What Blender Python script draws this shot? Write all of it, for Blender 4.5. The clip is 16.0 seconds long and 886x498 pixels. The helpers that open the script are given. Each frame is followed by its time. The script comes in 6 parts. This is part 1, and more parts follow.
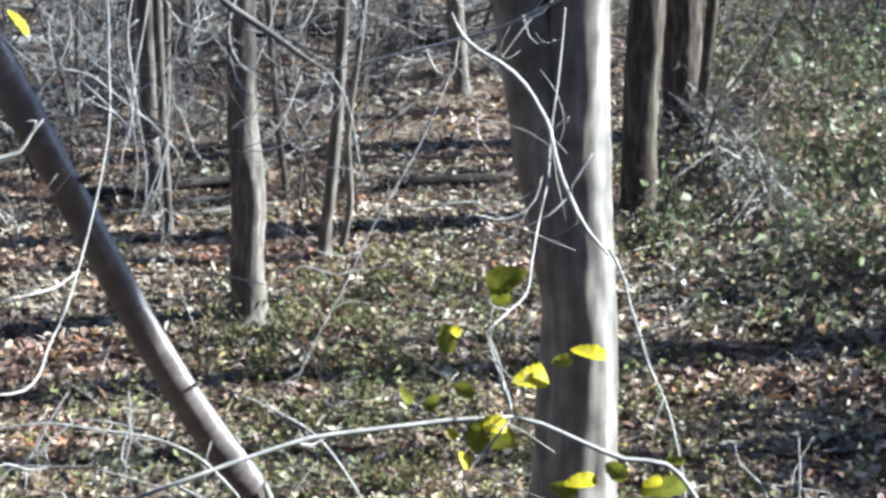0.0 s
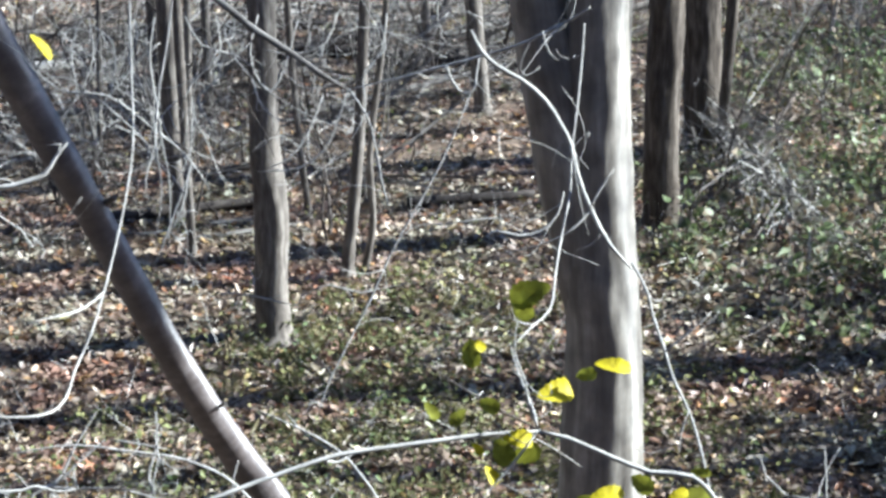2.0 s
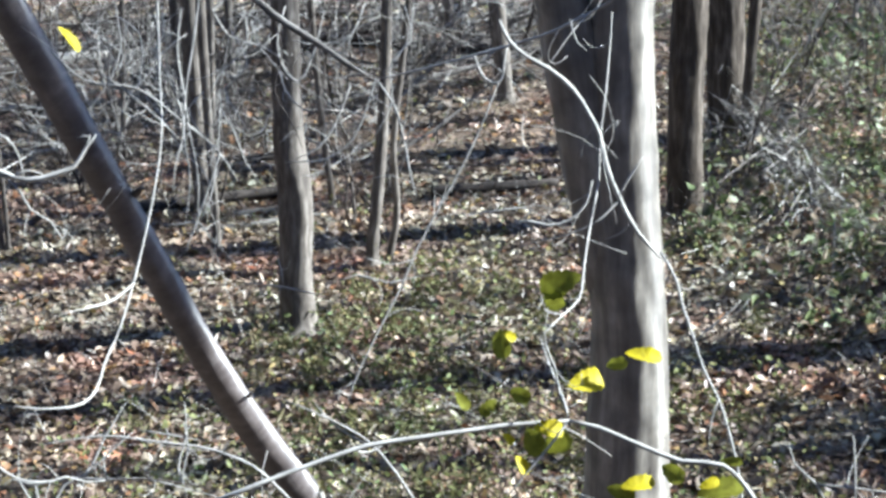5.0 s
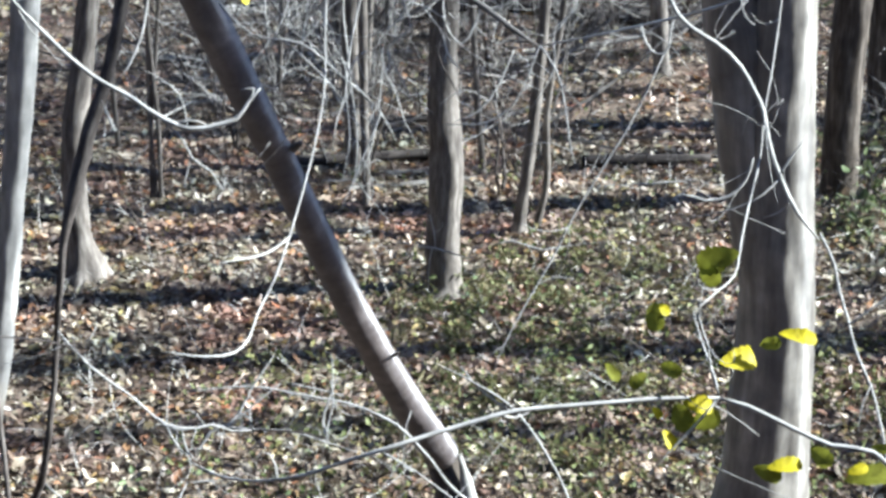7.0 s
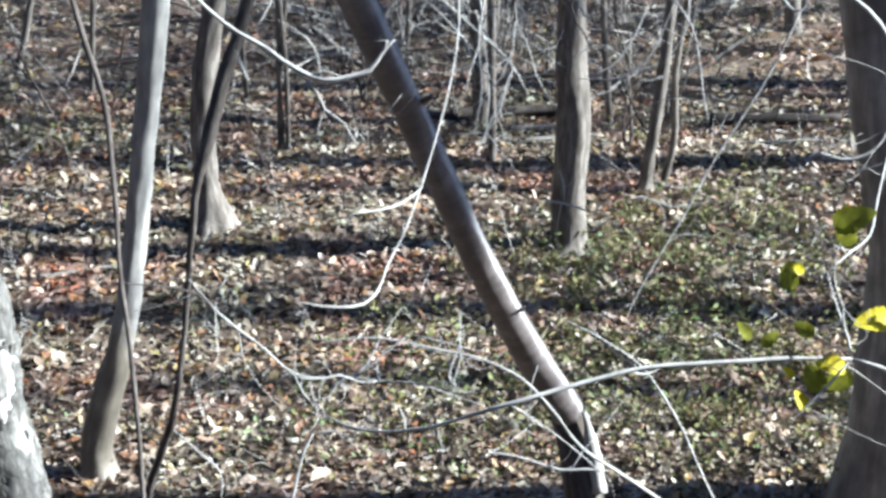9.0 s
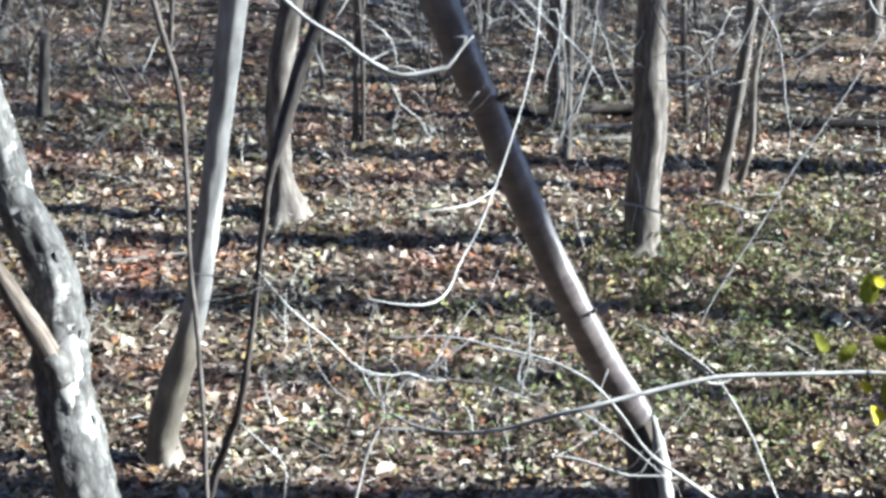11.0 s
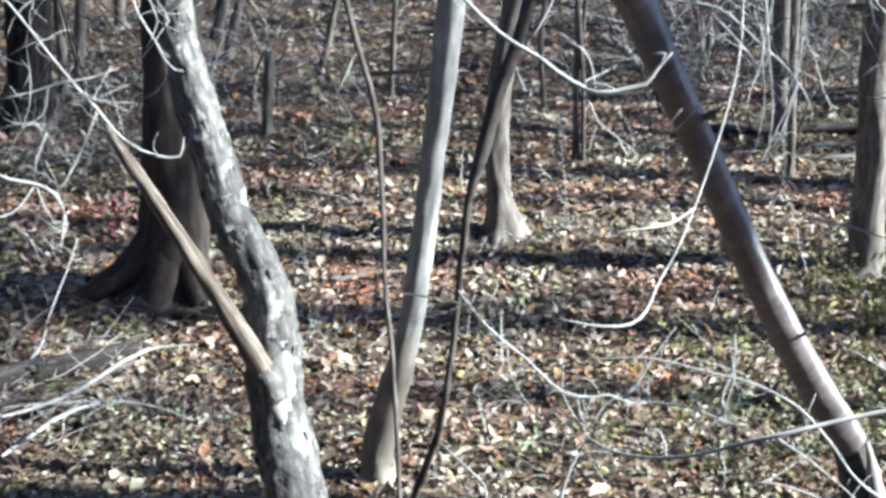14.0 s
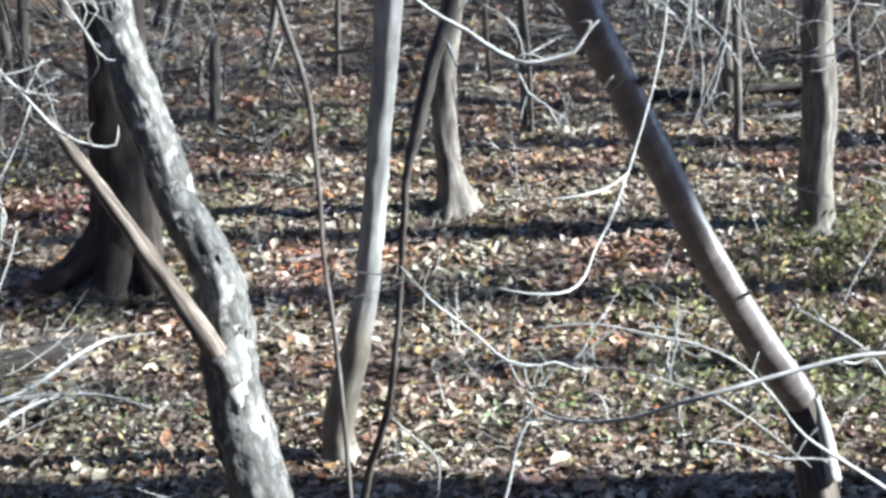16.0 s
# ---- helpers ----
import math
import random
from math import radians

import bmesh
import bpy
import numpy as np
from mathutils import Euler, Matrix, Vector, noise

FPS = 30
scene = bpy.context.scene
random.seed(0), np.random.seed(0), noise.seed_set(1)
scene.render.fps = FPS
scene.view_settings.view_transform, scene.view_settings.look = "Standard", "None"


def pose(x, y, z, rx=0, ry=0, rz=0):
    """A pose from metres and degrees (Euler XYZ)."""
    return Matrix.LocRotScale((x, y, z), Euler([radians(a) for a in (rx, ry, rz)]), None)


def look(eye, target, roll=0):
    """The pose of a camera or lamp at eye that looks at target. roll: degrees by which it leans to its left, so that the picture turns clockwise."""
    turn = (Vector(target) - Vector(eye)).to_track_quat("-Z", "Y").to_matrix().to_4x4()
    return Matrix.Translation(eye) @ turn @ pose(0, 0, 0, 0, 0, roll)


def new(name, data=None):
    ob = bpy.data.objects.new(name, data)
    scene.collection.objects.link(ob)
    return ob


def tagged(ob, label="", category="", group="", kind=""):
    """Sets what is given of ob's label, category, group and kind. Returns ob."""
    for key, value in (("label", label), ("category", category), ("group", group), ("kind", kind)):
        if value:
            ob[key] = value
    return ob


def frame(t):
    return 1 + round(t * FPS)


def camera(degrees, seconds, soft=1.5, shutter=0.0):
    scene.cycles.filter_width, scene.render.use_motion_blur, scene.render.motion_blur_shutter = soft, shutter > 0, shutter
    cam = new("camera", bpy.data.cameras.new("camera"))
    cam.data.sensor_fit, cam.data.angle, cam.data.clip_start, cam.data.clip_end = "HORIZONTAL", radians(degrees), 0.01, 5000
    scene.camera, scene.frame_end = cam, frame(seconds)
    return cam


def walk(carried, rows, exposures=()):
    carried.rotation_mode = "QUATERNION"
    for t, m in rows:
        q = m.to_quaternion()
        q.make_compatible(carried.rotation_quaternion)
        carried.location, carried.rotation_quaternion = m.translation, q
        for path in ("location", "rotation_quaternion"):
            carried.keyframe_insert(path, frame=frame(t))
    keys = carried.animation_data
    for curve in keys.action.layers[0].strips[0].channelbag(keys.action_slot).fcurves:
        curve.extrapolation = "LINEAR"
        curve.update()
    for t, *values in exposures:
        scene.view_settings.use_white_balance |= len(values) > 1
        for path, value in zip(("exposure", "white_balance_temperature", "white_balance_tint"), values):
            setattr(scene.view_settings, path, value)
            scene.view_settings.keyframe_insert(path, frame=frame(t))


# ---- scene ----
cam = camera(24.91, 16.0, soft=3.2)
WALK = [
    (0, 0.0461, 0.0181, 6.1356, 70.576, -0.032, -5.740),
    (0.5, 0.0428, 0.0135, 6.1332, 70.814, 0.560, -4.968),
    (1, 0.0397, 0.0057, 6.1400, 70.735, 0.671, -5.129),
    (1.5, 0.0400, 0.0103, 6.1348, 71.036, 0.706, -5.302),
    (2, 0.0435, -0.0039, 6.1355, 71.138, 0.975, -5.392),
    (2.5, 0.0424, -0.0077, 6.1312, 71.290, 1.125, -5.401),
    (3, 0.0428, 0.0083, 6.1275, 71.140, 1.226, -5.341),
    (3.5, 0.0350, -0.0003, 6.1317, 71.111, 1.281, -5.464),
    (6, 0.0198, -0.0065, 6.1422, 70.270, 0.918, -3.623),
    (6.5, 0.0063, -0.0113, 6.1430, 69.975, 0.142, -2.052),
    (7, -0.0000, -0.0000, 6.1374, 69.929, 0.000, 0.000),
    (7.5, 0.0016, -0.0001, 6.1297, 69.866, -0.290, 0.650),
    (8, -0.0081, -0.0073, 6.1298, 69.535, -0.123, 1.059),
    (8.5, -0.0103, -0.0066, 6.1336, 69.170, 0.253, 2.131),
    (8.7, -0.0135, -0.0037, 6.1309, 68.789, 0.364, 2.837),
    (10.8, -0.0429, 0.0732, 6.1285, 68.453, -0.391, 5.875),
    (11, -0.0285, 0.0652, 6.1197, 68.512, -0.555, 6.145),
    (11.5, -0.0052, 0.0962, 6.1042, 68.003, -0.370, 7.253),
    (12, -0.0105, 0.0967, 6.1030, 67.975, -0.129, 8.595),
    (12.5, -0.0235, 0.0798, 6.1107, 68.508, -0.021, 9.687),
    (13, -0.0048, 0.0994, 6.1047, 68.476, 0.275, 11.166),
    (13.5, 0.0258, 0.1427, 6.0925, 68.678, 1.074, 11.413),
    (14, 0.0386, 0.1397, 6.0977, 69.090, 1.452, 12.324),
    (14.5, 0.0380, 0.1263, 6.1062, 69.400, 1.367, 11.972),
    (15, 0.0478, 0.1163, 6.1092, 68.980, 1.963, 11.733),
    (15.5, 0.0762, 0.1249, 6.1042, 68.700, 2.958, 10.977),
    (16, 0.1002, 0.1134, 6.1047, 68.335, 3.502, 10.293),
]
STOPS, KELVIN, TINT = 2.18, 5540, 4
walk(cam, [(r[0], pose(*r[1:])) for r in WALK], [(0.0, STOPS, KELVIN, TINT), (16.0, STOPS, KELVIN, TINT)])

# ---- light ----
SUN_EL, SUN_AZ = 32.0, 3.5          # height, and how far the sun stands behind the line to the right
world = bpy.data.worlds.new("sky")
scene.world = world
world.use_nodes = True
wn = world.node_tree.nodes
sky = wn.new("ShaderNodeTexSky")
sky.sky_type = "NISHITA"
sky.sun_disc = False
sky.air_density, sky.dust_density = 0.34, 0.2
sky.sun_elevation = radians(SUN_EL)
sky.sun_rotation = radians(90.0 - SUN_AZ)
world.node_tree.links.new(sky.outputs[0], wn["Background"].inputs[0])
wn["Background"].inputs[1].default_value = 0.11
sun_data = bpy.data.lights.new("sun", "SUN")
sun_data.energy, sun_data.angle, sun_data.color = 5.0, radians(1.7), (1.0, 0.94, 0.845)
sun = new("sun", sun_data)
to_sun = Vector((math.cos(radians(SUN_AZ)) * math.cos(radians(SUN_EL)),
                 math.sin(radians(SUN_AZ)) * math.cos(radians(SUN_EL)), math.sin(radians(SUN_EL))))
sun.matrix_world = look(tuple(to_sun * 60), (0, 0, 0))


# ---- materials ----
def shader(name, rough=0.85, spec=0.3):
    m = bpy.data.materials.new(name)
    m.use_nodes = True
    b = m.node_tree.nodes["Principled BSDF"]
    b.inputs["Roughness"].default_value = rough
    b.inputs["Specular IOR Level"].default_value = spec
    return m, m.node_tree.nodes, m.node_tree.links, b


def ramp(nodes, stops):
    r = nodes.new("ShaderNodeValToRGB")
    el = r.color_ramp.elements
    while len(el) < len(stops):
        el.new(0.5)
    for e, (at, c) in zip(el, stops):
        e.position, e.color = at, (*c, 1)
    return r


def bark(name, dark, mid, pale, across=26.0, along=5.0, patch=0.5, rough=0.9, spec=0.2, foot=None, sharp=0.0, relief=0.6, plates=None, sheen=None):
    """Bark whose grain runs along the limb; patch: share of lichen-pale plates; plates: colour of stripped patches; sheen: the way along a smooth trunk whose fine cross rings stretch the gloss."""
    m, n, l, b = shader(name, rough, spec)
    at = n.new("ShaderNodeAttribute")
    at.attribute_name = "axis"
    mp = n.new("ShaderNodeMapping")
    mp.inputs["Scale"].default_value = (across, across, along)
    l.new(at.outputs["Vector"], mp.inputs["Vector"])
    grain = n.new("ShaderNodeTexNoise")
    grain.inputs["Scale"].default_value, grain.inputs["Detail"].default_value = 1.0, 6.0
    grain.inputs["Roughness"].default_value = 0.65
    l.new(mp.outputs[0], grain.inputs["Vector"])
    blot = n.new("ShaderNodeTexNoise")
    blot.inputs["Scale"].default_value, blot.inputs["Detail"].default_value = 5.0, 4.0
    l.new(at.outputs["Vector"], blot.inputs["Vector"])
    c1 = ramp(n, [(0.3 + sharp, dark), (0.5, mid), (0.72 - sharp, pale)])
    l.new(grain.outputs[0], c1.inputs[0])
    c2 = ramp(n, [(0.35, (0.55, 0.55, 0.55)), (0.65, (1.15, 1.15, 1.12))])
    l.new(blot.outputs[0], c2.inputs[0])
    mix = n.new("ShaderNodeMix")
    mix.data_type, mix.blend_type = "RGBA", "MULTIPLY"
    mix.inputs[0].default_value = patch
    l.new(c1.outputs[0], mix.inputs[6])
    l.new(c2.outputs[0], mix.inputs[7])
    if foot:
        sep = n.new("ShaderNodeSeparateXYZ")
        l.new(at.outputs["Vector"], sep.inputs[0])
        wob = n.new("ShaderNodeMath")
        wob.operation = "MULTIPLY_ADD"
        wob.inputs[1].default_value = -1.2
        l.new(blot.outputs[0], wob.inputs[0])
        l.new(sep.outputs[2], wob.inputs[2])
        rng = n.new("ShaderNodeMapRange")
        rng.inputs[1].default_value, rng.inputs[2].default_value = foot[0] - 0.6, foot[0] + 0.3 - 0.6
        rng.inputs[3].default_value, rng.inputs[4].default_value = 1.0, 0.0
        l.new(wob.outputs[0], rng.inputs[0])
        old = n.new("ShaderNodeMix")
        old.data_type, old.blend_type = "RGBA", "MULTIPLY"
        l.new(rng.outputs[0], old.inputs[0])
        l.new(mix.outputs[2], old.inputs[6])
        old.inputs[7].default_value = (*foot[1], 1)
        mix = old
    height = grain.outputs[0]
    if sheen:
        b.inputs["Anisotropic"].default_value = 0.85
        way = n.new("ShaderNodeCombineXYZ")
        for k in range(3):
            way.inputs[k].default_value = sheen[k]
        l.new(way.outputs[0], b.inputs["Tangent"])
    if plates:
        cells = n.new("ShaderNodeTexVoronoi")
        cells.inputs["Scale"].default_value = 1.0
        cells.feature = "DISTANCE_TO_EDGE"
        wide = n.new("ShaderNodeMapping")
        wide.inputs["Scale"].default_value = (15.0, 15.0, 9.0)
        warp = n.new("ShaderNodeMix")
        warp.data_type, warp.blend_type = "RGBA", "ADD"
        warp.inputs[0].default_value = 0.12
        l.new(at.outputs["Vector"], warp.inputs[6])
        l.new(blot.outputs["Color"], warp.inputs[7])
        l.new(warp.outputs[2], wide.inputs["Vector"])
        l.new(wide.outputs[0], cells.inputs["Vector"])
        crack = ramp(n, [(0.0, (0.22, 0.21, 0.2)), (0.12, (1, 1, 1))])
        l.new(cells.outputs["Distance"], crack.inputs[0])
        worn = n.new("ShaderNodeMix")
        worn.data_type, worn.blend_type = "RGBA", "MULTIPLY"
        worn.inputs[0].default_value = 0.45
        l.new(mix.outputs[2], worn.inputs[6])
        l.new(crack.outputs[0], worn.inputs[7])
        spot = n.new("ShaderNodeTexNoise")
        spot.inputs["Scale"].default_value, spot.inputs["Detail"].default_value = 7.0, 5.0
        l.new(warp.outputs[2], spot.inputs["Vector"])
        bare = ramp(n, [(0.59, (0, 0, 0)), (0.63, (1, 1, 1))])
        l.new(spot.outputs[0], bare.inputs[0])
        strip = n.new("ShaderNodeMix")
        strip.data_type = "RGBA"
        l.new(bare.outputs[0], strip.inputs[0])
        l.new(worn.outputs[2], strip.inputs[6])
        strip.inputs[7].default_value = (*plates, 1)
        mix = strip
        deep = n.new("ShaderNodeMath")
        deep.operation, deep.use_clamp = "MULTIPLY_ADD", True
        deep.inputs[1].default_value = 3.0
        l.new(cells.outputs["Distance"], deep.inputs[0])
        l.new(grain.outputs[0], deep.inputs[2])
        height = deep.outputs[0]
    l.new(mix.outputs[2], b.inputs["Base Color"])
    skin = n.new("ShaderNodeBump")
    skin.inputs["Strength"].default_value, skin.inputs["Distance"].default_value = relief, 0.0025
    l.new(height, skin.inputs["Height"])
    l.new(skin.outputs[0], b.inputs["Normal"])
    return m


def leafy(name, stops, rough=0.5, through_light=0.25, spec=0.4, patchy=False, clump=0.0):
    """Leaves that differ one by one, with veins and blotches and some light passing through."""
    m, n, l, b = shader(name, rough, spec)
    geo = n.new("ShaderNodeNewGeometry")
    col = ramp(n, stops)
    pos = n.new("ShaderNodeTexCoord")
    if clump:
        group = n.new("ShaderNodeTexNoise")
        group.inputs["Scale"].default_value, group.inputs["Detail"].default_value = clump, 3.0
        l.new(pos.outputs["Object"], group.inputs["Vector"])
        half = n.new("ShaderNodeMath")
        half.operation = "MULTIPLY_ADD"
        half.inputs[1].default_value, half.inputs[2].default_value = 0.45, -0.52
        l.new(geo.outputs["Random Per Island"], half.inputs[0])
        both = n.new("ShaderNodeMath")
        both.operation, both.use_clamp = "MULTIPLY_ADD", True
        both.inputs[1].default_value = 1.6
        l.new(group.outputs[0], both.inputs[0])
        l.new(half.outputs[0], both.inputs[2])
        l.new(both.outputs[0], col.inputs[0])
    else:
        l.new(geo.outputs["Random Per Island"], col.inputs[0])
    sp = n.new("ShaderNodeTexNoise")
    sp.inputs["Scale"].default_value, sp.inputs["Detail"].default_value = 45.0, 3.0
    l.new(pos.outputs["Object"], sp.inputs["Vector"])
    shade = ramp(n, [(0.3, (0.6, 0.58, 0.55)), (0.7, (1.15, 1.15, 1.15))])
    l.new(sp.outputs[0], shade.inputs[0])
    mix = n.new("ShaderNodeMix")
    mix.data_type, mix.blend_type = "RGBA", "MULTIPLY"
    mix.inputs[0].default_value = 1.0
    l.new(col.outputs[0], mix.inputs[6])
    l.new(shade.outputs[0], mix.inputs[7])
    if patchy:
        wide = n.new("ShaderNodeTexNoise")
        wide.inputs["Scale"].default_value, wide.inputs["Detail"].default_value = 0.9, 3.0
        l.new(pos.outputs["Object"], wide.inputs["Vector"])
        tint = ramp(n, [(0.32, (0.8, 0.87, 0.78)), (0.46, (0.99, 0.98, 0.94)), (0.58, (1.08, 0.96, 0.91)), (0.7, (1.22, 0.88, 0.83))])
        l.new(wide.outputs[0], tint.inputs[0])
        mix2 = n.new("ShaderNodeMix")
        mix2.data_type, mix2.blend_type = "RGBA", "MULTIPLY"
        mix2.inputs[0].default_value = 1.0
        l.new(mix.outputs[2], mix2.inputs[6])
        l.new(tint.outputs[0], mix2.inputs[7])
        mix = mix2
    l.new(mix.outputs[2], b.inputs["Base Color"])
    tr = n.new("ShaderNodeBsdfTranslucent")
    l.new(mix.outputs[2], tr.inputs["Color"])
    ms = n.new("ShaderNodeMixShader")
    ms.inputs[0].default_value = through_light
    l.new(b.outputs[0], ms.inputs[1])
    l.new(tr.outputs[0], ms.inputs[2])
    l.new(ms.outputs[0], n["Material Output"].inputs["Surface"])
    return m


def soil():
    m, n, l, b = shader("leaf_mould", 0.95, 0.1)
    pos = n.new("ShaderNodeTexCoord")
    fine = n.new("ShaderNodeTexVoronoi")
    fine.inputs["Scale"].default_value = 16.0
    l.new(pos.outputs["Object"], fine.inputs["Vector"])
    wide = n.new("ShaderNodeTexNoise")
    wide.inputs["Scale"].default_value, wide.inputs["Detail"].default_value = 0.8, 5.0
    l.new(pos.outputs["Object"], wide.inputs["Vector"])
    sep = n.new("ShaderNodeSeparateColor")
    l.new(fine.outputs["Color"], sep.inputs[0])
    c1 = ramp(n, [(0.0, (0.06, 0.046, 0.038)), (0.45, (0.095, 0.074, 0.061)), (0.8, (0.14, 0.11, 0.09)), (1.0, (0.19, 0.157, 0.13))])
    l.new(sep.outputs[0], c1.inputs[0])
    c2 = ramp(n, [(0.4, (0.6, 0.6, 0.55)), (0.65, (1.1, 1.05, 1.0))])
    l.new(wide.outputs[0], c2.inputs[0])
    mix = n.new("ShaderNodeMix")
    mix.data_type, mix.blend_type = "RGBA", "MULTIPLY"
    mix.inputs[0].default_value = 1.0
    l.new(c1.outputs[0], mix.inputs[6])
    l.new(c2.outputs[0], mix.inputs[7])
    l.new(mix.outputs[2], b.inputs["Base Color"])
    return m


BARK_GREY = bark("grey_bark", (0.08, 0.073, 0.067), (0.18, 0.17, 0.155), (0.42, 0.4, 0.365), 22.0, 3.0)
BARK_PALE = bark("pale_bark", (0.16, 0.156, 0.15), (0.255, 0.249, 0.24), (0.42, 0.41, 0.39), 14.0, 3.0, 0.7, 0.6, 0.5, foot=(1.0, (0.6, 0.54, 0.45)), relief=0.5)
BARK_BROWN = bark("brown_bark", (0.06, 0.051, 0.045), (0.145, 0.128, 0.113), (0.31, 0.285, 0.255), 24.0, 4.0)
BARK_UMBER = bark("umber_bark", (0.032, 0.026, 0.021), (0.08, 0.066, 0.054), (0.2, 0.174, 0.148), 20.0, 3.0, relief=0.5)
BARK_DARK = bark("dark_bark", (0.014, 0.012, 0.011), (0.04, 0.034, 0.031), (0.1, 0.088, 0.08), 24.0, 4.0)
BARK_SMOOTH = bark("smooth_dark_bark", (0.07, 0.058, 0.056), (0.115, 0.097, 0.095), (0.2, 0.178, 0.175), 14.0, 22.0, 0.9, 0.54, 1.0, relief=1.0, sheen=(-0.28, -0.51, 0.81))
BARK_SMOOTH.node_tree.nodes["Principled BSDF"].inputs["IOR"].default_value = 1.58
BARK_MAIN = bark("smooth_grey_bark", (0.115, 0.103, 0.09), (0.205, 0.188, 0.166), (0.38, 0.355, 0.315), 10.0, 1.4, 0.8, 0.55, 0.35, relief=0.7, sheen=(0, 0, 1))
BARK_PLATE = bark("plated_bark", (0.045, 0.043, 0.038), (0.125, 0.121, 0.113), (0.27, 0.26, 0.246), 26.0, 9.0, 0.95, 0.7, 0.3, relief=1.0, plates=(0.25, 0.243, 0.229))
BARK_ROOT = bark("deep_brown_bark", (0.034, 0.027, 0.023), (0.06, 0.049, 0.042), (0.105, 0.09, 0.079), 16.0, 2.5, 0.6, relief=0.6)
WOOD_RAW = bark("weathered_wood", (0.04, 0.032, 0.026), (0.135, 0.11, 0.09), (0.29, 0.248, 0.21), 60.0, 2.5, 0.6, sharp=0.06)
WOOD_BARE = bark("bare_pale_wood", (0.18, 0.17, 0.155), (0.4, 0.385, 0.36), (0.55, 0.53, 0.5), 18.0, 5.0, 0.6)
TWIG = bark("twig_bark", (0.26, 0.25, 0.235), (0.42, 0.41, 0.39), (0.6, 0.59, 0.565), 60.0, 14.0, relief=0.0)
TWIG_GREY = bark("grey_twig_bark", (0.09, 0.082, 0.076), (0.18, 0.168, 0.156), (0.32, 0.305, 0.285), 60.0, 14.0)
TWIG_DARK = bark("dark_twig_bark", (0.045, 0.038, 0.034), (0.09, 0.077, 0.07), (0.2, 0.178, 0.16), 60.0, 14.0)
# for the unseen wall; dark so that it bounces little sun
WALL = bark("dark_sky_block", (0.04, 0.04, 0.045), (0.06, 0.06, 0.065), (0.08, 0.08, 0.085), 2.0, 2.0)
SOIL = soil()
LITTER = leafy("dead_leaves", [(0.0, (0.112, 0.083, 0.067)), (0.22, (0.15, 0.114, 0.09)), (0.45, (0.195, 0.154, 0.12)),
                               (0.6, (0.24, 0.198, 0.155)), (0.645, (0.29, 0.14, 0.075)), (0.68, (0.32, 0.2, 0.1)), (0.715, (0.36, 0.31, 0.13)),
                               (0.75, (0.31, 0.265, 0.205)), (0.88, (0.42, 0.38, 0.3)), (1.0, (0.54, 0.51, 0.435))], 0.42, 0.18, 0.5, True)
GREEN = leafy("green_leaves", [(0.0, (0.06, 0.085, 0.035)), (0.25, (0.11, 0.14, 0.055)), (0.45, (0.2, 0.22, 0.09)), (0.6, (0.27, 0.25, 0.11)),
                               (0.75, (0.18, 0.12, 0.08)), (0.9, (0.3, 0.25, 0.19)), (1.0, (0.13, 0.13, 0.085))], 0.6, 0.25, 0.2, clump=2.2)
WEEDS = leafy("mixed_weed_leaves", [(0.0, (0.111, 0.081, 0.060)), (0.14, (0.204, 0.153, 0.111)), (0.25, (0.323, 0.289, 0.221)), (0.33, (0.068, 0.085, 0.043)), (0.46, (0.119, 0.162, 0.068)), (0.56, (0.212, 0.255, 0.119)), (0.64, (0.306, 0.340, 0.255)),
                                    (0.72, (0.212, 0.162, 0.111)), (0.8, (0.280, 0.200, 0.120)), (0.87, (0.255, 0.212, 0.153)), (1.0, (0.136, 0.102, 0.076))], 0.6, 0.25, 0.2, clump=1.6)
BRIGHT = leafy("bright_green_leaves", [(0.0, (0.11, 0.17, 0.06)), (0.5, (0.2, 0.27, 0.12)), (0.8, (0.3, 0.35, 0.2)), (1.0, (0.42, 0.45, 0.34))], 0.5, 0.3, 0.3)
GRASS = leafy("dry_grass", [(0.0, (0.07, 0.08, 0.035)), (0.4, (0.13, 0.135, 0.06)), (0.7, (0.21, 0.19, 0.1)), (1.0, (0.29, 0.26, 0.17))], 0.6, 0.25, 0.2, clump=2.0)
YELLOW = leafy("yellow_leaf", [(0.0, (0.52, 0.44, 0.012)), (0.6, (0.62, 0.54, 0.015)), (1.0, (0.5, 0.46, 0.016))], 0.55, 0.35, 0.2)
YGREEN = leafy("yellowing_leaf", [(0.0, (0.17, 0.19, 0.025)), (1.0, (0.33, 0.33, 0.04))], 0.6, 0.4, 0.1)
RED = leafy("red_leaves", [(0.0, (0.16, 0.05, 0.05)), (1.0, (0.3, 0.13, 0.12))], 0.5, 0.2)


# ---- makers ----
def part(name, bm, material, parent, label="", smooth=True):
    """Links a bmesh as one mesh object under a thing or a part."""
    me = bpy.data.meshes.new(name)
    bm.to_mesh(me)
    bm.free()
    me.materials.append(material)
    if smooth:
        me.polygons.foreach_set("use_smooth", [True] * len(me.polygons))
    ob = new(name, me)
    if parent is not None:
        ob.parent = parent
        ob.matrix_parent_inverse = Matrix.Translation(-parent.location)
    return tagged(ob, label)


def thing(name, at, label, category, group="", kind=""):
    ob = new(name)
    ob.location = at
    ob.empty_display_size = 0.2
    return tagged(ob, label, category, group, kind)


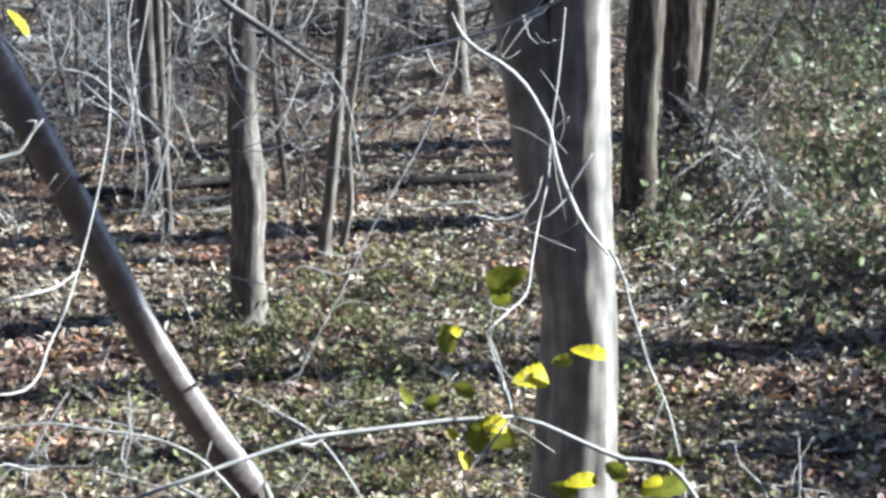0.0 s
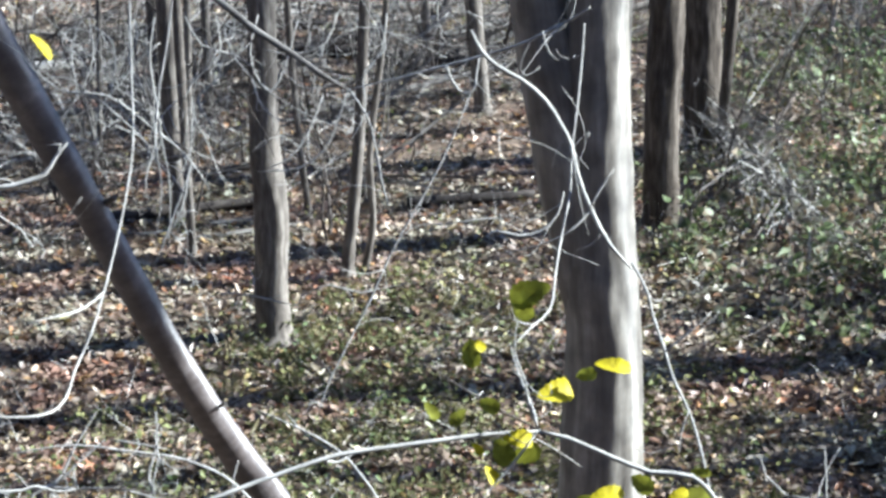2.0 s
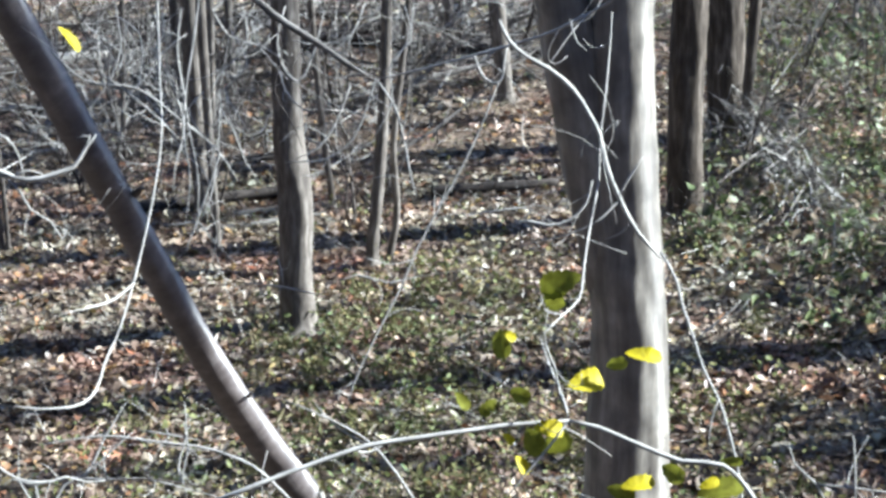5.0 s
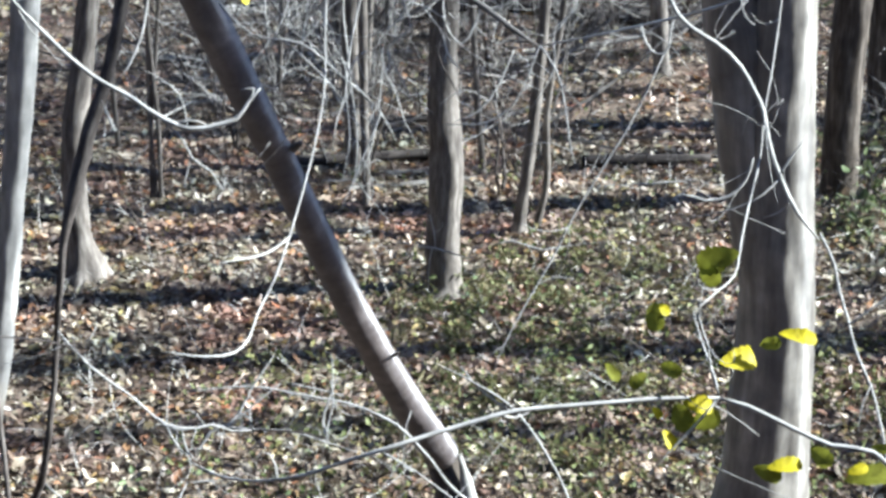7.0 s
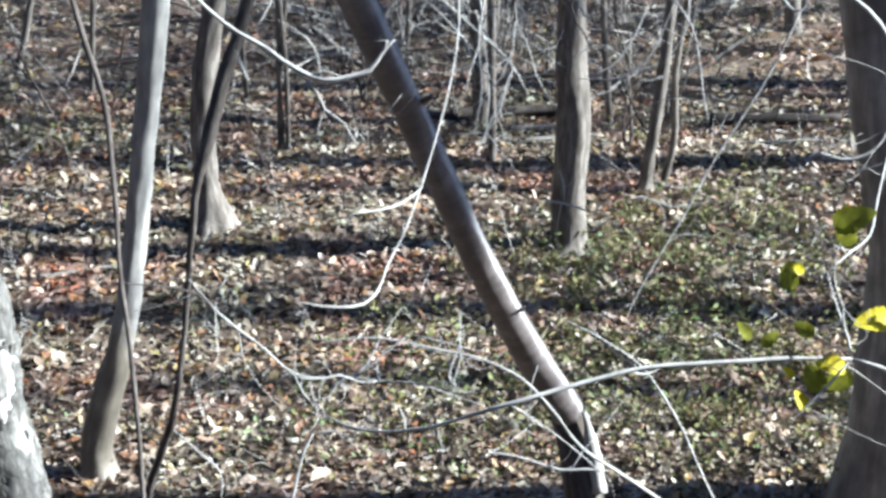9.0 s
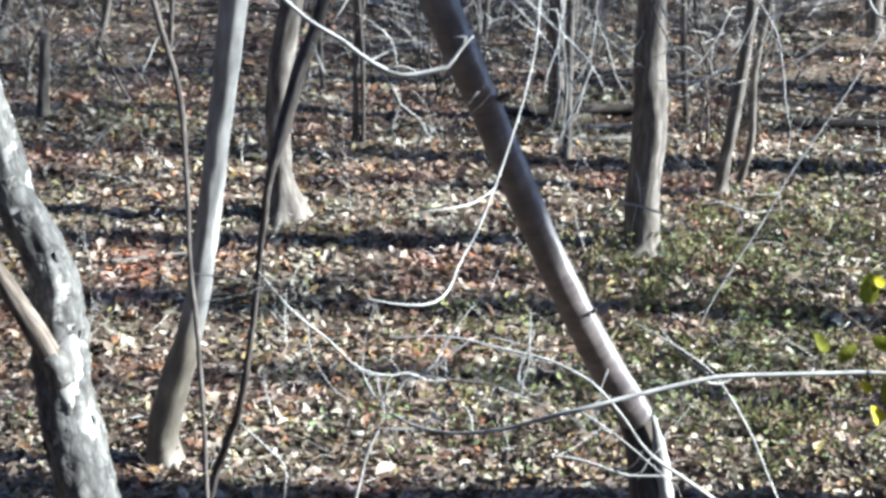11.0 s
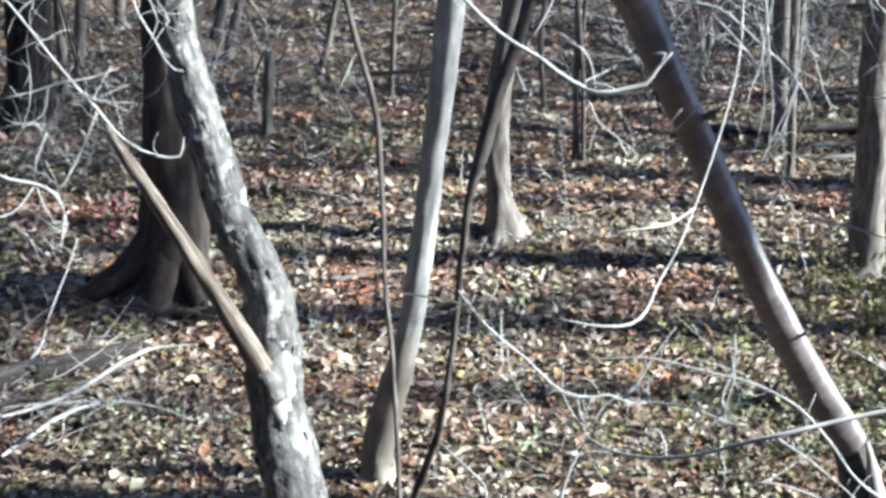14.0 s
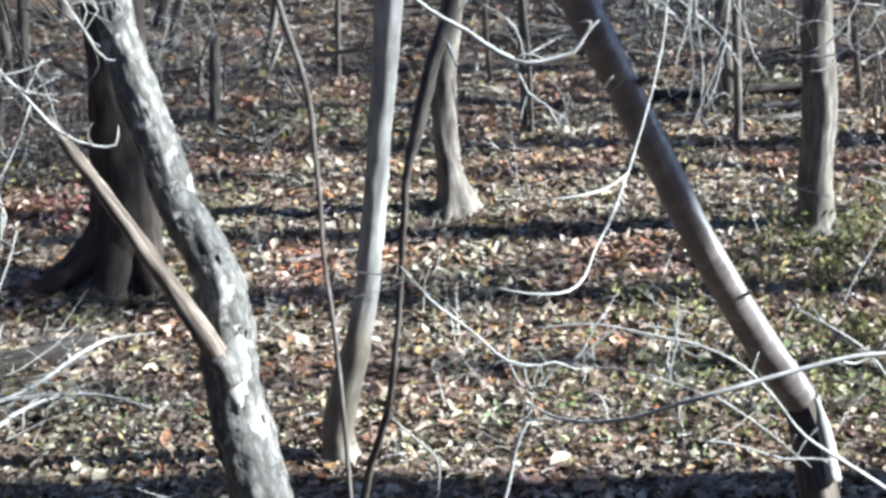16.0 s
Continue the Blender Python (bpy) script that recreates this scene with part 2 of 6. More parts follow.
def smooth_line(pts, step):
    """A rounded line through (x, y, z, radius) points, in even steps."""
    a = np.array(pts, float)
    if len(a) < 2:
        return a
    seg = np.maximum(np.linalg.norm(np.diff(a[:, :3], axis=0), axis=1), 1e-6)
    vel = np.diff(a, axis=0) / seg[:, None]
    tan = np.vstack([vel[:1], vel[-1:]]) if len(a) == 2 else np.vstack(
        [vel[:1], (vel[:-1] * seg[1:, None] + vel[1:] * seg[:-1, None]) / (seg[1:] + seg[:-1])[:, None], vel[-1:]])
    out = []
    for i in range(len(a) - 1):
        k = max(2, int(seg[i] / step))
        for s in np.arange(k) / k:
            q = ((2 * s ** 3 - 3 * s * s + 1) * a[i] + (s ** 3 - 2 * s * s + s) * seg[i] * tan[i]
                 + (3 * s * s - 2 * s ** 3) * a[i + 1] + (s ** 3 - s * s) * seg[i] * tan[i + 1])
            q[3] = a[i][3] + (a[i + 1][3] - a[i][3]) * s
            out.append(q)
    out.append(a[-1])
    return np.array(out)


def tube(bm, pts, step=0.05, sides=8, rough=0.0, ridges=0, flare=0.0, kink=0.0, seed=0, jag=0.0, plates=0.0):
    """A limb: rings along a rounded line, with ridged or knobbly skin, a flared foot and a pointed or jagged end."""
    line = smooth_line(pts, step)
    layer = bm.verts.layers.float_vector.get("axis") or bm.verts.layers.float_vector.new("axis")
    rnd = random.Random(seed)
    off = rnd.random() * 50
    r0 = max(float(np.median(line[:, 3])), 0.01)
    n = len(line)
    side = None
    rings = []
    run = 0.0
    for i, (x, y, z, r) in enumerate(line):
        c = Vector((x, y, z))
        ahead = Vector(line[min(i + 1, n - 1)][:3]) - Vector(line[max(i - 1, 0)][:3])
        ahead.normalize()
        if side is None:
            side = ahead.orthogonal().normalized()
            side = Vector((1, 0, 0)) if abs(ahead.x) < 0.9 else side
        side = (side - ahead * side.dot(ahead)).normalized()
        up = ahead.cross(side)
        if i:
            run += (c - Vector(line[i - 1][:3])).length
        if kink:
            c = c + Vector(noise.noise_vector((run * 9 + off, off, 0))) * kink * r + Vector(noise.noise_vector((run * 2.2 + off, 7, off))) * kink * r * 2
        ring = []
        for k in range(sides):
            a = 2 * math.pi * k / sides
            d = side * math.cos(a) + up * math.sin(a)
            rr = r
            if rough:
                rr *= 1 + rough * noise.noise((math.cos(a) * 1.6 + off, math.sin(a) * 1.6, run / r0 * 0.35))
                rr *= 1 + rough * 0.6 * noise.noise((math.cos(a) * 5 + off, math.sin(a) * 5, run / r0 * 1.1))
            if ridges:
                rr *= 1 + 0.035 * noise.noise((math.cos(a) * ridges + off, math.sin(a) * ridges, run * 4.5))
            if plates:
                lump = 5 * noise.noise((math.cos(a) * 2.6 + off, math.sin(a) * 2.6, run * 9)) + 2 * noise.noise((math.cos(a) * 6, math.sin(a) * 6 + off, run * 24))
                rr *= 1 + plates * max(-1.0, min(1.0, lump))
            if flare:
                low = max(0.0, 1 - max(z, 0) / flare)
                rr *= 1 + low * low * (0.55 + 0.45 * noise.noise((math.cos(a) * 1.5 + off, math.sin(a) * 1.5, 3.0)) * 2)
            p = c + d * rr
            if jag and i == n - 1:
                p = p + ahead * jag * (rnd.random() ** 2)
            v = bm.verts.new(p)
            v[layer] = (math.cos(a) * r, math.sin(a) * r, run)
            ring.append(v)
        rings.append(ring)
    for a, b in zip(rings, rings[1:]):
        for k in range(sides):
            bm.faces.new((a[k], a[(k + 1) % sides], b[(k + 1) % sides], b[k]))
    for ring, sgn in ((rings[0], -1), (rings[-1], 1)):
        mid = bm.verts.new(sum((v.co for v in ring), Vector()) / sides + (Vector((0, 0, -jag * 0.3)) if jag and sgn > 0 else Vector()))
        mid[layer] = ring[0][layer]
        for k in range(sides):
            f = (ring[(k + 1) % sides], ring[k], mid) if sgn < 0 else (ring[k], ring[(k + 1) % sides], mid)
            bm.faces.new(f)
    return line


COUNT = [0]


def flakes(parent, material, pts, count, size, seed, label):
    """Curling scales of bark that stand off a trunk, joined into one part."""
    rnd = random.Random(seed)
    line = smooth_line(pts, 0.02)
    bm = bmesh.new()
    layer = bm.verts.layers.float_vector.new("axis")
    for _ in range(count):
        i = rnd.randrange(1, len(line) - 1)
        c, r = Vector(line[i][:3]), line[i][3]
        d = (Vector(line[i + 1][:3]) - Vector(line[i - 1][:3])).normalized()
        a = rnd.uniform(-math.pi, math.pi)
        s = Vector((1, 0, 0))
        s = (s - d * s.dot(d)).normalized()
        out = s * math.cos(a) + d.cross(s) * math.sin(a)
        t = d.cross(out)
        w, h, lift = size * rnd.uniform(0.4, 1.2), size * rnd.uniform(0.5, 1.6), r * rnd.uniform(0.02, 0.1)
        grid = []
        for u in (-0.5, 0, 0.5):
            for v in (-0.5, 0.5):
                k = (0.35 + v) * lift
                p = c + out * (r * 0.98 + k + 0.002 * (u == 0)) + t * (u * w * rnd.uniform(0.7, 1.1)) + d * (v * h)
                q = bm.verts.new(p)
                q[layer] = (rnd.random() * 0.3, u * w, v * h + i * 0.02)
                grid.append(q)
        for k in (0, 2):
            bm.faces.new((grid[k], grid[k + 2], grid[k + 3], grid[k + 1]))
    ob = part("scaly_bark", bm, material, parent, label, smooth=False)
    return tagged(ob, kind="stuff")


def scar(parent, material, pts, z0, z1, a0, a1, label):
    """A barkless scar: a ragged shell a little proud of the trunk, over part of its girth (angles from the sun side)."""
    rnd = random.Random(int(z0 * 100))
    line = [q for q in smooth_line(pts, 0.02) if z0 <= q[2] <= z1]
    bm = bmesh.new()
    layer = bm.verts.layers.float_vector.new("axis")
    grid = []
    for i, (x, y, z, r) in enumerate(line):
        s = i / (len(line) - 1)
        wide = max(0.05, math.sin(math.pi * (0.03 + 0.94 * s)) ** 0.8) * rnd.uniform(0.75, 1.1)
        mid = (a0 + a1) / 2 + 0.25 * (s - 0.5)
        row = []
        for k in range(9):
            u = k / 8 * 2 - 1
            a = mid + u * (a1 - a0) / 2 * wide
            rr = r * (1.1 - 0.09 * u * u + 0.01 * rnd.random())
            v = bm.verts.new((x + rr * math.cos(a), y + rr * math.sin(a), z))
            v[layer] = (rr * math.cos(a), rr * math.sin(a), z)
            row.append(v)
        grid.append(row)
    for p, q in zip(grid, grid[1:]):
        for k in range(8):
            bm.faces.new((p[k], p[k + 1], q[k + 1], q[k]))
    return part("scar", bm, material, parent, label)


def limb(parent, name, material, pts, step=0.05, sides=8, label="", **kw):
    COUNT[0] += 1
    bm = bmesh.new()
    tube(bm, pts, step, sides, seed=COUNT[0], **kw)
    return part(name, bm, material, parent, label)


def trunk(parent, material, pts, name="trunk", label="", sides=28, step=0.06, rough=0.12, ridges=9, flare=0.0, **kw):
    return limb(parent, name, material, pts, step, sides, label, rough=rough, ridges=ridges, flare=flare, **kw)


def twig(parent, material, pts, name="twig", spurs=3, label=""):
    """A thin branch with short curled spurs and buds, one mesh."""
    COUNT[0] += 1
    rnd = random.Random(COUNT[0] * 7)
    bm = bmesh.new()
    pts = [tuple(p) for p in pts]
    pts[-1] = (*pts[-1][:3], pts[-1][3] * 0.4)
    pts[0] = (*pts[0][:3], pts[0][3] * 0.7)
    line = tube(bm, pts, 0.035, 6, seed=COUNT[0], rough=0.15, kink=0.5)
    ob = part(name, bm, material, parent, label)
    for _ in range(spurs):
        i = rnd.randrange(1, max(2, len(line) - 1))
        c, r = line[i][:3], line[i][3]
        d = Vector((rnd.uniform(-1, 1), rnd.uniform(-0.5, 0.5), rnd.uniform(-0.9, 0.7))).normalized()
        n2 = Vector((rnd.uniform(-1, 1), rnd.uniform(-0.4, 0.4), rnd.uniform(-1, 1))).normalized()
        ln = rnd.uniform(0.03, 0.2)
        q = [Vector(c), Vector(c) + d * ln * 0.5, Vector(c) + d * ln * 0.85 + n2 * ln * 0.3, Vector(c) + d * ln + n2 * ln * 0.65]
        sb = bmesh.new()
        tube(sb, [(*p, max(r * f, 0.001)) for p, f in zip(q, (0.6, 0.42, 0.32, 0.18))], 0.02, 5, seed=i, kink=0.3)
        below(part("spur", sb, material, None), ob)
    return ob


def below(ob, piece):
    """Makes ob, built in world places, a sub-part of a part."""
    ob.parent = piece
    ob.matrix_parent_inverse = Matrix()
    return ob


def crown(parent, material, top, reach, seed, count=7):
    """Bare limbs that leave a trunk above, each forking into thinner ones; each limb is a part."""
    rnd = random.Random(seed)
    x, y, z, r = top
    for i in range(count):
        a = i * 2.4 + rnd.random()
        h = z - reach * 0.9 * rnd.random()
        d = Vector((math.cos(a), math.sin(a), rnd.uniform(0.35, 0.9))).normalized()
        bm = bmesh.new()
        p = Vector((x, y, h))
        ln = reach * rnd.uniform(0.6, 1.0)
        main = [(*(p + d * ln * s + Vector((0, 0, 0.12 * ln * s * s))), r * 0.5 * (1 - 0.8 * s) + 0.006) for s in (0, 0.3, 0.6, 1)]
        tube(bm, main, 0.4, 6, seed=seed + i, kink=0.3)
        for j in range(5):
            s = rnd.uniform(0.25, 0.95)
            q = p + d * ln * s
            e = (d + Vector((rnd.uniform(-1, 1), rnd.uniform(-1, 1), rnd.uniform(-0.3, 0.8)))).normalized()
            l2 = ln * rnd.uniform(0.25, 0.5)
            tube(bm, [(*q, r * 0.18), (*(q + e * l2 * 0.5), r * 0.12), (*(q + e * l2 + Vector((0, 0, 0.15 * l2))), 0.005)], 0.4, 5, seed=seed + j, kink=0.3)
        part("limb", bm, material, parent)


def bare_shrub(x, y, height, seed, material, label):
    """A leafless shrub: several bowed stems from one foot, each a part with its side twigs."""
    rnd = random.Random(seed)
    v = thing("shrub", (x, y, 0), label, "shrub", "bare shrubs")
    for _ in range(rnd.randint(3, 5)):
        COUNT[0] += 1
        a, h = rnd.uniform(0, 6.28), height * rnd.uniform(0.6, 1.0)
        out = Vector((math.cos(a), math.sin(a), 0)) * rnd.uniform(0.1, 0.5) * h
        p = Vector((x, y, -0.05))
        pts = [p + out * s ** 1.6 + Vector((rnd.uniform(-1, 1), rnd.uniform(-1, 1), 0)) * 0.05 * h + Vector((0, 0, h * s)) for s in (0, 0.25, 0.5, 0.75, 1.0)]
        pts[0] = p
        r = rnd.uniform(0.008, 0.016)
        bm = bmesh.new()
        line = tube(bm, [(*q, r * f) for q, f in zip(pts, (1.2, 1, 0.8, 0.55, 0.25))], 0.12, 6, seed=COUNT[0], kink=0.5)
        stem = part("stem", bm, material, v)
        for _ in range(5):
            i = rnd.randrange(len(line) // 4, len(line))
            c, rr = Vector(line[i][:3]), line[i][3]
            d = Vector((rnd.uniform(-1, 1), rnd.uniform(-1, 1), rnd.uniform(-0.4, 0.8))).normalized()
            n2 = Vector((rnd.uniform(-1, 1), rnd.uniform(-1, 1), rnd.uniform(-0.6, 1))).normalized()
            ln = rnd.uniform(0.2, 0.75)
            sb = bmesh.new()
            tube(sb, [(*c, rr * 0.6), (*(c + d * ln * 0.5), rr * 0.45), (*(c + d * ln * 0.8 + n2 * ln * 0.2), rr * 0.3), (*(c + d * ln + n2 * ln * 0.45), 0.0016)],
                 0.08, 5, seed=i, kink=0.5)
            below(part("twig", sb, material, None), stem)
    return v


def leaf_mesh(length, width, curl, seed):
    """One broad leaf: a toothed outline round a folded midrib, with a stalk end."""
    rnd = random.Random(seed)
    bm = bmesh.new()
    n = 13
    rib, left, right = [], [], []
    for i in range(n):
        s = i / (n - 1)
        w = width * 0.5 * (s ** 0.45 * (1 - s) ** 0.72) / 0.56 * (1.07 if i % 2 else 0.95) * (1 + 0.06 * rnd.uniform(-1, 1)) + 0.0008
        zz = -curl * length * s * s
        rib.append(bm.verts.new((0, s * length, zz)))
        left.append(bm.verts.new((-w, s * length * 0.98, zz + w * 0.35)))
        right.append(bm.verts.new((w, s * length * 0.98, zz + w * rnd.uniform(0.1, 0.45))))
    for i in range(n - 1):
        bm.faces.new((left[i], rib[i], rib[i + 1], left[i + 1]))
        bm.faces.new((rib[i], right[i], right[i + 1], rib[i + 1]))
    return bm


def leaf(parent, material, at, size, turn, name="leaf", label="", seed=1, narrow=0.6):
    bm = leaf_mesh(size, size * narrow, 0.25, seed)
    tilt, roll, yaw = (radians(a) for a in turn)
    bm.transform(Matrix.Translation(at) @ Matrix.Rotation(yaw, 4, "Z") @ Matrix.Rotation(tilt, 4, "X") @ Matrix.Rotation(roll, 4, "Z")
                 @ Matrix.Translation((0, -size / 2, 0)))
    return part(name, bm, material, parent, label)


def scatter(name, material, places, sizes, tilt, seed, label, category, lift=0.0, narrow=(0.45, 0.8), parent=None, bend=1.0, ragged=0.72):
    """Very many small leaves in one mesh: curled six-sided blades lying at all angles. places: x, y, z."""
    g = np.random.default_rng(seed)
    n = len(places)
    out = np.array([(0, -0.5), (0.8, -0.28), (1.0, 0.08), (0.45, 0.36), (0, 0.55), (-0.5, 0.3), (-1.0, 0.02), (-0.75, -0.3), (0, 0.0)])
    w = sizes * g.uniform(*narrow, n) * 0.5
    loc = np.zeros((n, 9, 3))
    jit = g.uniform(ragged, 1.2, (n, 9))
    loc[:, :, 0] = out[None, :, 0] * w[:, None] * jit
    loc[:, :, 1] = out[None, :, 1] * sizes[:, None] * g.uniform(0.9, 1.1, (n, 9))
    curl = g.uniform(-0.5, 1.0, n) * bend
    loc[:, :, 2] = np.abs(out[None, :, 0]) * w[:, None] * curl[:, None] + (out[None, :, 1] ** 2) * (sizes * bend * g.uniform(-0.7, 0.9, n))[:, None]
    a, t, s = g.uniform(0, 2 * np.pi, n), g.normal(0, tilt, n), g.normal(0, tilt, n)
    ca, sa, ct, st, cs, ss = np.cos(a), np.sin(a), np.cos(t), np.sin(t), np.cos(s), np.sin(s)
    x, y, z = loc[:, :, 0], loc[:, :, 1], loc[:, :, 2]
    y, z = y * ct[:, None] - z * st[:, None], y * st[:, None] + z * ct[:, None]
    x, z = x * cs[:, None] + z * ss[:, None], -x * ss[:, None] + z * cs[:, None]
    x, y = x * ca[:, None] - y * sa[:, None], x * sa[:, None] + y * ca[:, None]
    z = z - z.min(axis=1)[:, None] * 0.75
    v = np.stack([x + places[:, :1], y + places[:, 1:2], z + places[:, 2:3] + lift], 2).reshape(-1, 3)
    base = np.arange(n)[:, None, None] * 9
    tri = np.array([(k, (k + 1) % 8, 8) for k in range(8)])
    f = (base + tri[None]).reshape(-1, 3)
    me = bpy.data.meshes.new(name)
    me.vertices.add(len(v))
    me.vertices.foreach_set("co", v.ravel())
    me.loops.add(f.size)
    me.loops.foreach_set("vertex_index", f.ravel().astype(np.int32))
    me.polygons.add(len(f))
    me.polygons.foreach_set("loop_start", np.arange(0, f.size, 3, dtype=np.int32))
    me.update(calc_edges=True)
    me.validate()
    me.materials.append(material)
    ob = new(name, me)
    if parent is not None:
        ob.parent = parent
        ob.matrix_parent_inverse = Matrix.Translation(-parent.location)
    return tagged(ob, label, category, "", "stuff")


def ground_z(x, y):
    """The gently uneven forest floor."""
    return 0.06 * noise.noise((x * 0.5, y * 0.5, 0)) + 0.05 * noise.noise((x * 1.6, y * 1.6, 4.0)) + 0.02 * noise.noise((x * 4, y * 4, 8.0))


def sector(n, near, far, right, left, seed):
    """Even random spots in a sector of the floor; right and left in degrees off the y axis."""
    g = np.random.default_rng(seed)
    r = np.sqrt(g.uniform(near ** 2, far ** 2, n))
    a = np.radians(g.uniform(-left, right, n))
    p = np.stack([r * np.sin(a), r * np.cos(a), np.zeros(n)], 1)
    p[:, 2] = [ground_z(x, y) for x, y in p[:, :2]]
    return p


# ---- the forest floor ----
def forest_floor():
    ax = np.concatenate([-np.geomspace(700, 16, 18), np.arange(-15, 15.01, 0.2), np.geomspace(16, 700, 18)])
    ay = np.concatenate([-np.geomspace(700, 2, 16), np.arange(0, 42.01, 0.2), np.geomspace(44, 700, 16)])
    nx = len(ax)
    v = [(x, y, ground_z(x, y)) for y in ay for x in ax]
    f = [(j * nx + i, j * nx + i + 1, (j + 1) * nx + i + 1, (j + 1) * nx + i) for j in range(len(ay) - 1) for i in range(nx - 1)]
    me = bpy.data.meshes.new("ground")
    me.from_pydata(v, [], f)
    me.materials.append(SOIL)
    me.polygons.foreach_set("use_smooth", [True] * len(me.polygons))
    return tagged(new("ground", me), "dark leaf-covered forest floor", "ground", "", "structure")


forest_floor()


# ---- trees and saplings ----
tree_1 = thing("tree", (1.980, 11.311, 0), "tall grey tree trunk with furrowed bark, sunlit on one side", "tree", "forest trees")
trunk(tree_1, BARK_MAIN, [(1.980, 11.311, -0.120, 0.3700), (1.980, 11.311, 0.000, 0.3600), (1.995, 11.311, 0.220, 0.3100), (2.010, 11.311, 0.490, 0.2781), (2.016, 11.310, 0.834, 0.2580), (2.021, 11.309, 1.519, 0.2359), (1.990, 11.313, 2.252, 0.2177), (1.968, 11.314, 2.956, 0.2034), (1.969, 11.314, 3.634, 0.1930), (1.971, 11.314, 8.502, 0.1544), (1.973, 11.314, 14.000, 0.1158)], flare=0.0, sides=44, ridges=5, rough=0.07)
crown(tree_1, BARK_GREY, (1.97, 11.31, 14.00, 0.116), 4.0, 13, 7)
trunk(tree_1, BARK_MAIN, [(1.929, 11.319, 1.668, 0.1210), (1.804, 11.331, 2.502, 0.1554), (1.680, 11.344, 3.366, 0.1731), (1.609, 11.351, 3.832, 0.1627), (1.400, 11.200, 6.000, 0.1380), (1.300, 10.900, 12.000, 0.1000)], name="stem", sides=24)
tree_2 = thing("tree", (0.011, 15.702, 0), "slender grey forest tree with rough bark", "tree", "forest trees")
trunk(tree_2, BARK_BROWN, [(0.011, 15.702, -0.120, 0.1559), (0.011, 15.702, 0.000, 0.1559), (-0.002, 15.703, 0.493, 0.1404), (0.026, 15.701, 0.985, 0.1437), (0.001, 15.703, 1.708, 0.1234), (0.011, 15.702, 2.409, 0.1171), (0.030, 15.700, 2.866, 0.1116), (0.114, 15.693, 6.933, 0.0893), (0.198, 15.686, 11.000, 0.0669)], flare=0.1, sides=28)
crown(tree_2, BARK_BROWN, (0.20, 15.69, 11.00, 0.067), 4.0, 26, 7)
tree_3 = thing("tree", (3.772, 18.141, 0), "dark brown forest tree beside brushwood", "tree", "forest trees")
trunk(tree_3, BARK_UMBER, [(3.772, 18.141, -0.120, 0.1858), (3.772, 18.141, 0.000, 0.1858), (3.758, 18.142, 0.739, 0.1727), (3.766, 18.142, 1.460, 0.1652), (3.786, 18.140, 2.110, 0.1633), (3.863, 18.132, 7.055, 0.1306), (3.939, 18.124, 12.000, 0.0980)], flare=0.15, sides=28)
crown(tree_3, BARK_UMBER, (3.94, 18.12, 12.00, 0.098), 4.0, 39, 7)
tree_4 = thing("tree", (4.777, 20.796, 0), "brown forest tree behind brushwood", "tree", "forest trees")
trunk(tree_4, BARK_UMBER, [(4.777, 20.796, -0.120, 0.2106), (4.777, 20.796, 0.000, 0.2106), (4.741, 20.800, 0.764, 0.2020), (4.717, 20.802, 1.510, 0.1997), (4.625, 20.811, 7.255, 0.1598), (4.533, 20.820, 13.000, 0.1198)], flare=0.15, sides=28)
crown(tree_4, BARK_UMBER, (4.53, 20.82, 13.00, 0.120), 4.0, 52, 7)
tree_5 = thing("tree", (4.857, 20.308, 0), "thin dark young tree", "tree", "forest trees")
trunk(tree_5, BARK_UMBER, [(4.857, 20.308, -0.120, 0.0607), (4.857, 20.308, 0.000, 0.0607), (4.875, 20.306, 0.700, 0.0600), (4.929, 20.300, 1.615, 0.0651), (5.024, 20.291, 4.807, 0.0521), (5.119, 20.281, 8.000, 0.0390)], flare=0.15, sides=14)
crown(tree_5, BARK_UMBER, (5.12, 20.28, 8.00, 0.039), 4.0, 65, 4)
tree_6 = thing("tree", (4.136, 22.026, 0), "thin grey young tree close behind a thick trunk", "tree", "background saplings")
trunk(tree_6, BARK_GREY, [(4.136, 22.026, -0.120, 0.0520), (4.136, 22.026, 0.000, 0.0520), (4.122, 22.027, 0.765, 0.0579), (4.130, 22.026, 1.418, 0.0637), (4.149, 22.025, 4.709, 0.0510), (4.169, 22.023, 8.000, 0.0382)], flare=0.1, sides=12)
crown(tree_6, BARK_GREY, (4.17, 22.02, 8.00, 0.038), 4.0, 78, 4)
tree_7 = thing("tree", (-3.058, 16.065, 0), "grey forest tree with flared foot", "tree", "forest trees")
trunk(tree_7, BARK_BROWN, [(-3.058, 16.065, -0.120, 0.1469), (-3.058, 16.065, 0.000, 0.1469), (-3.093, 16.059, 0.440, 0.1018), (-3.103, 16.057, 1.048, 0.1053), (-3.049, 16.066, 1.494, 0.0996), (-2.972, 16.079, 1.931, 0.0939), (-2.575, 16.147, 6.465, 0.0751), (-2.177, 16.215, 11.000, 0.0563)], flare=0.4, sides=28)
crown(tree_7, BARK_BROWN, (-2.18, 16.21, 11.00, 0.056), 4.0, 91, 7)
tree_8 = thing("tree", (-3.039, 11.494, 0), "pale crooked young tree with smooth bark", "tree", "forest trees")
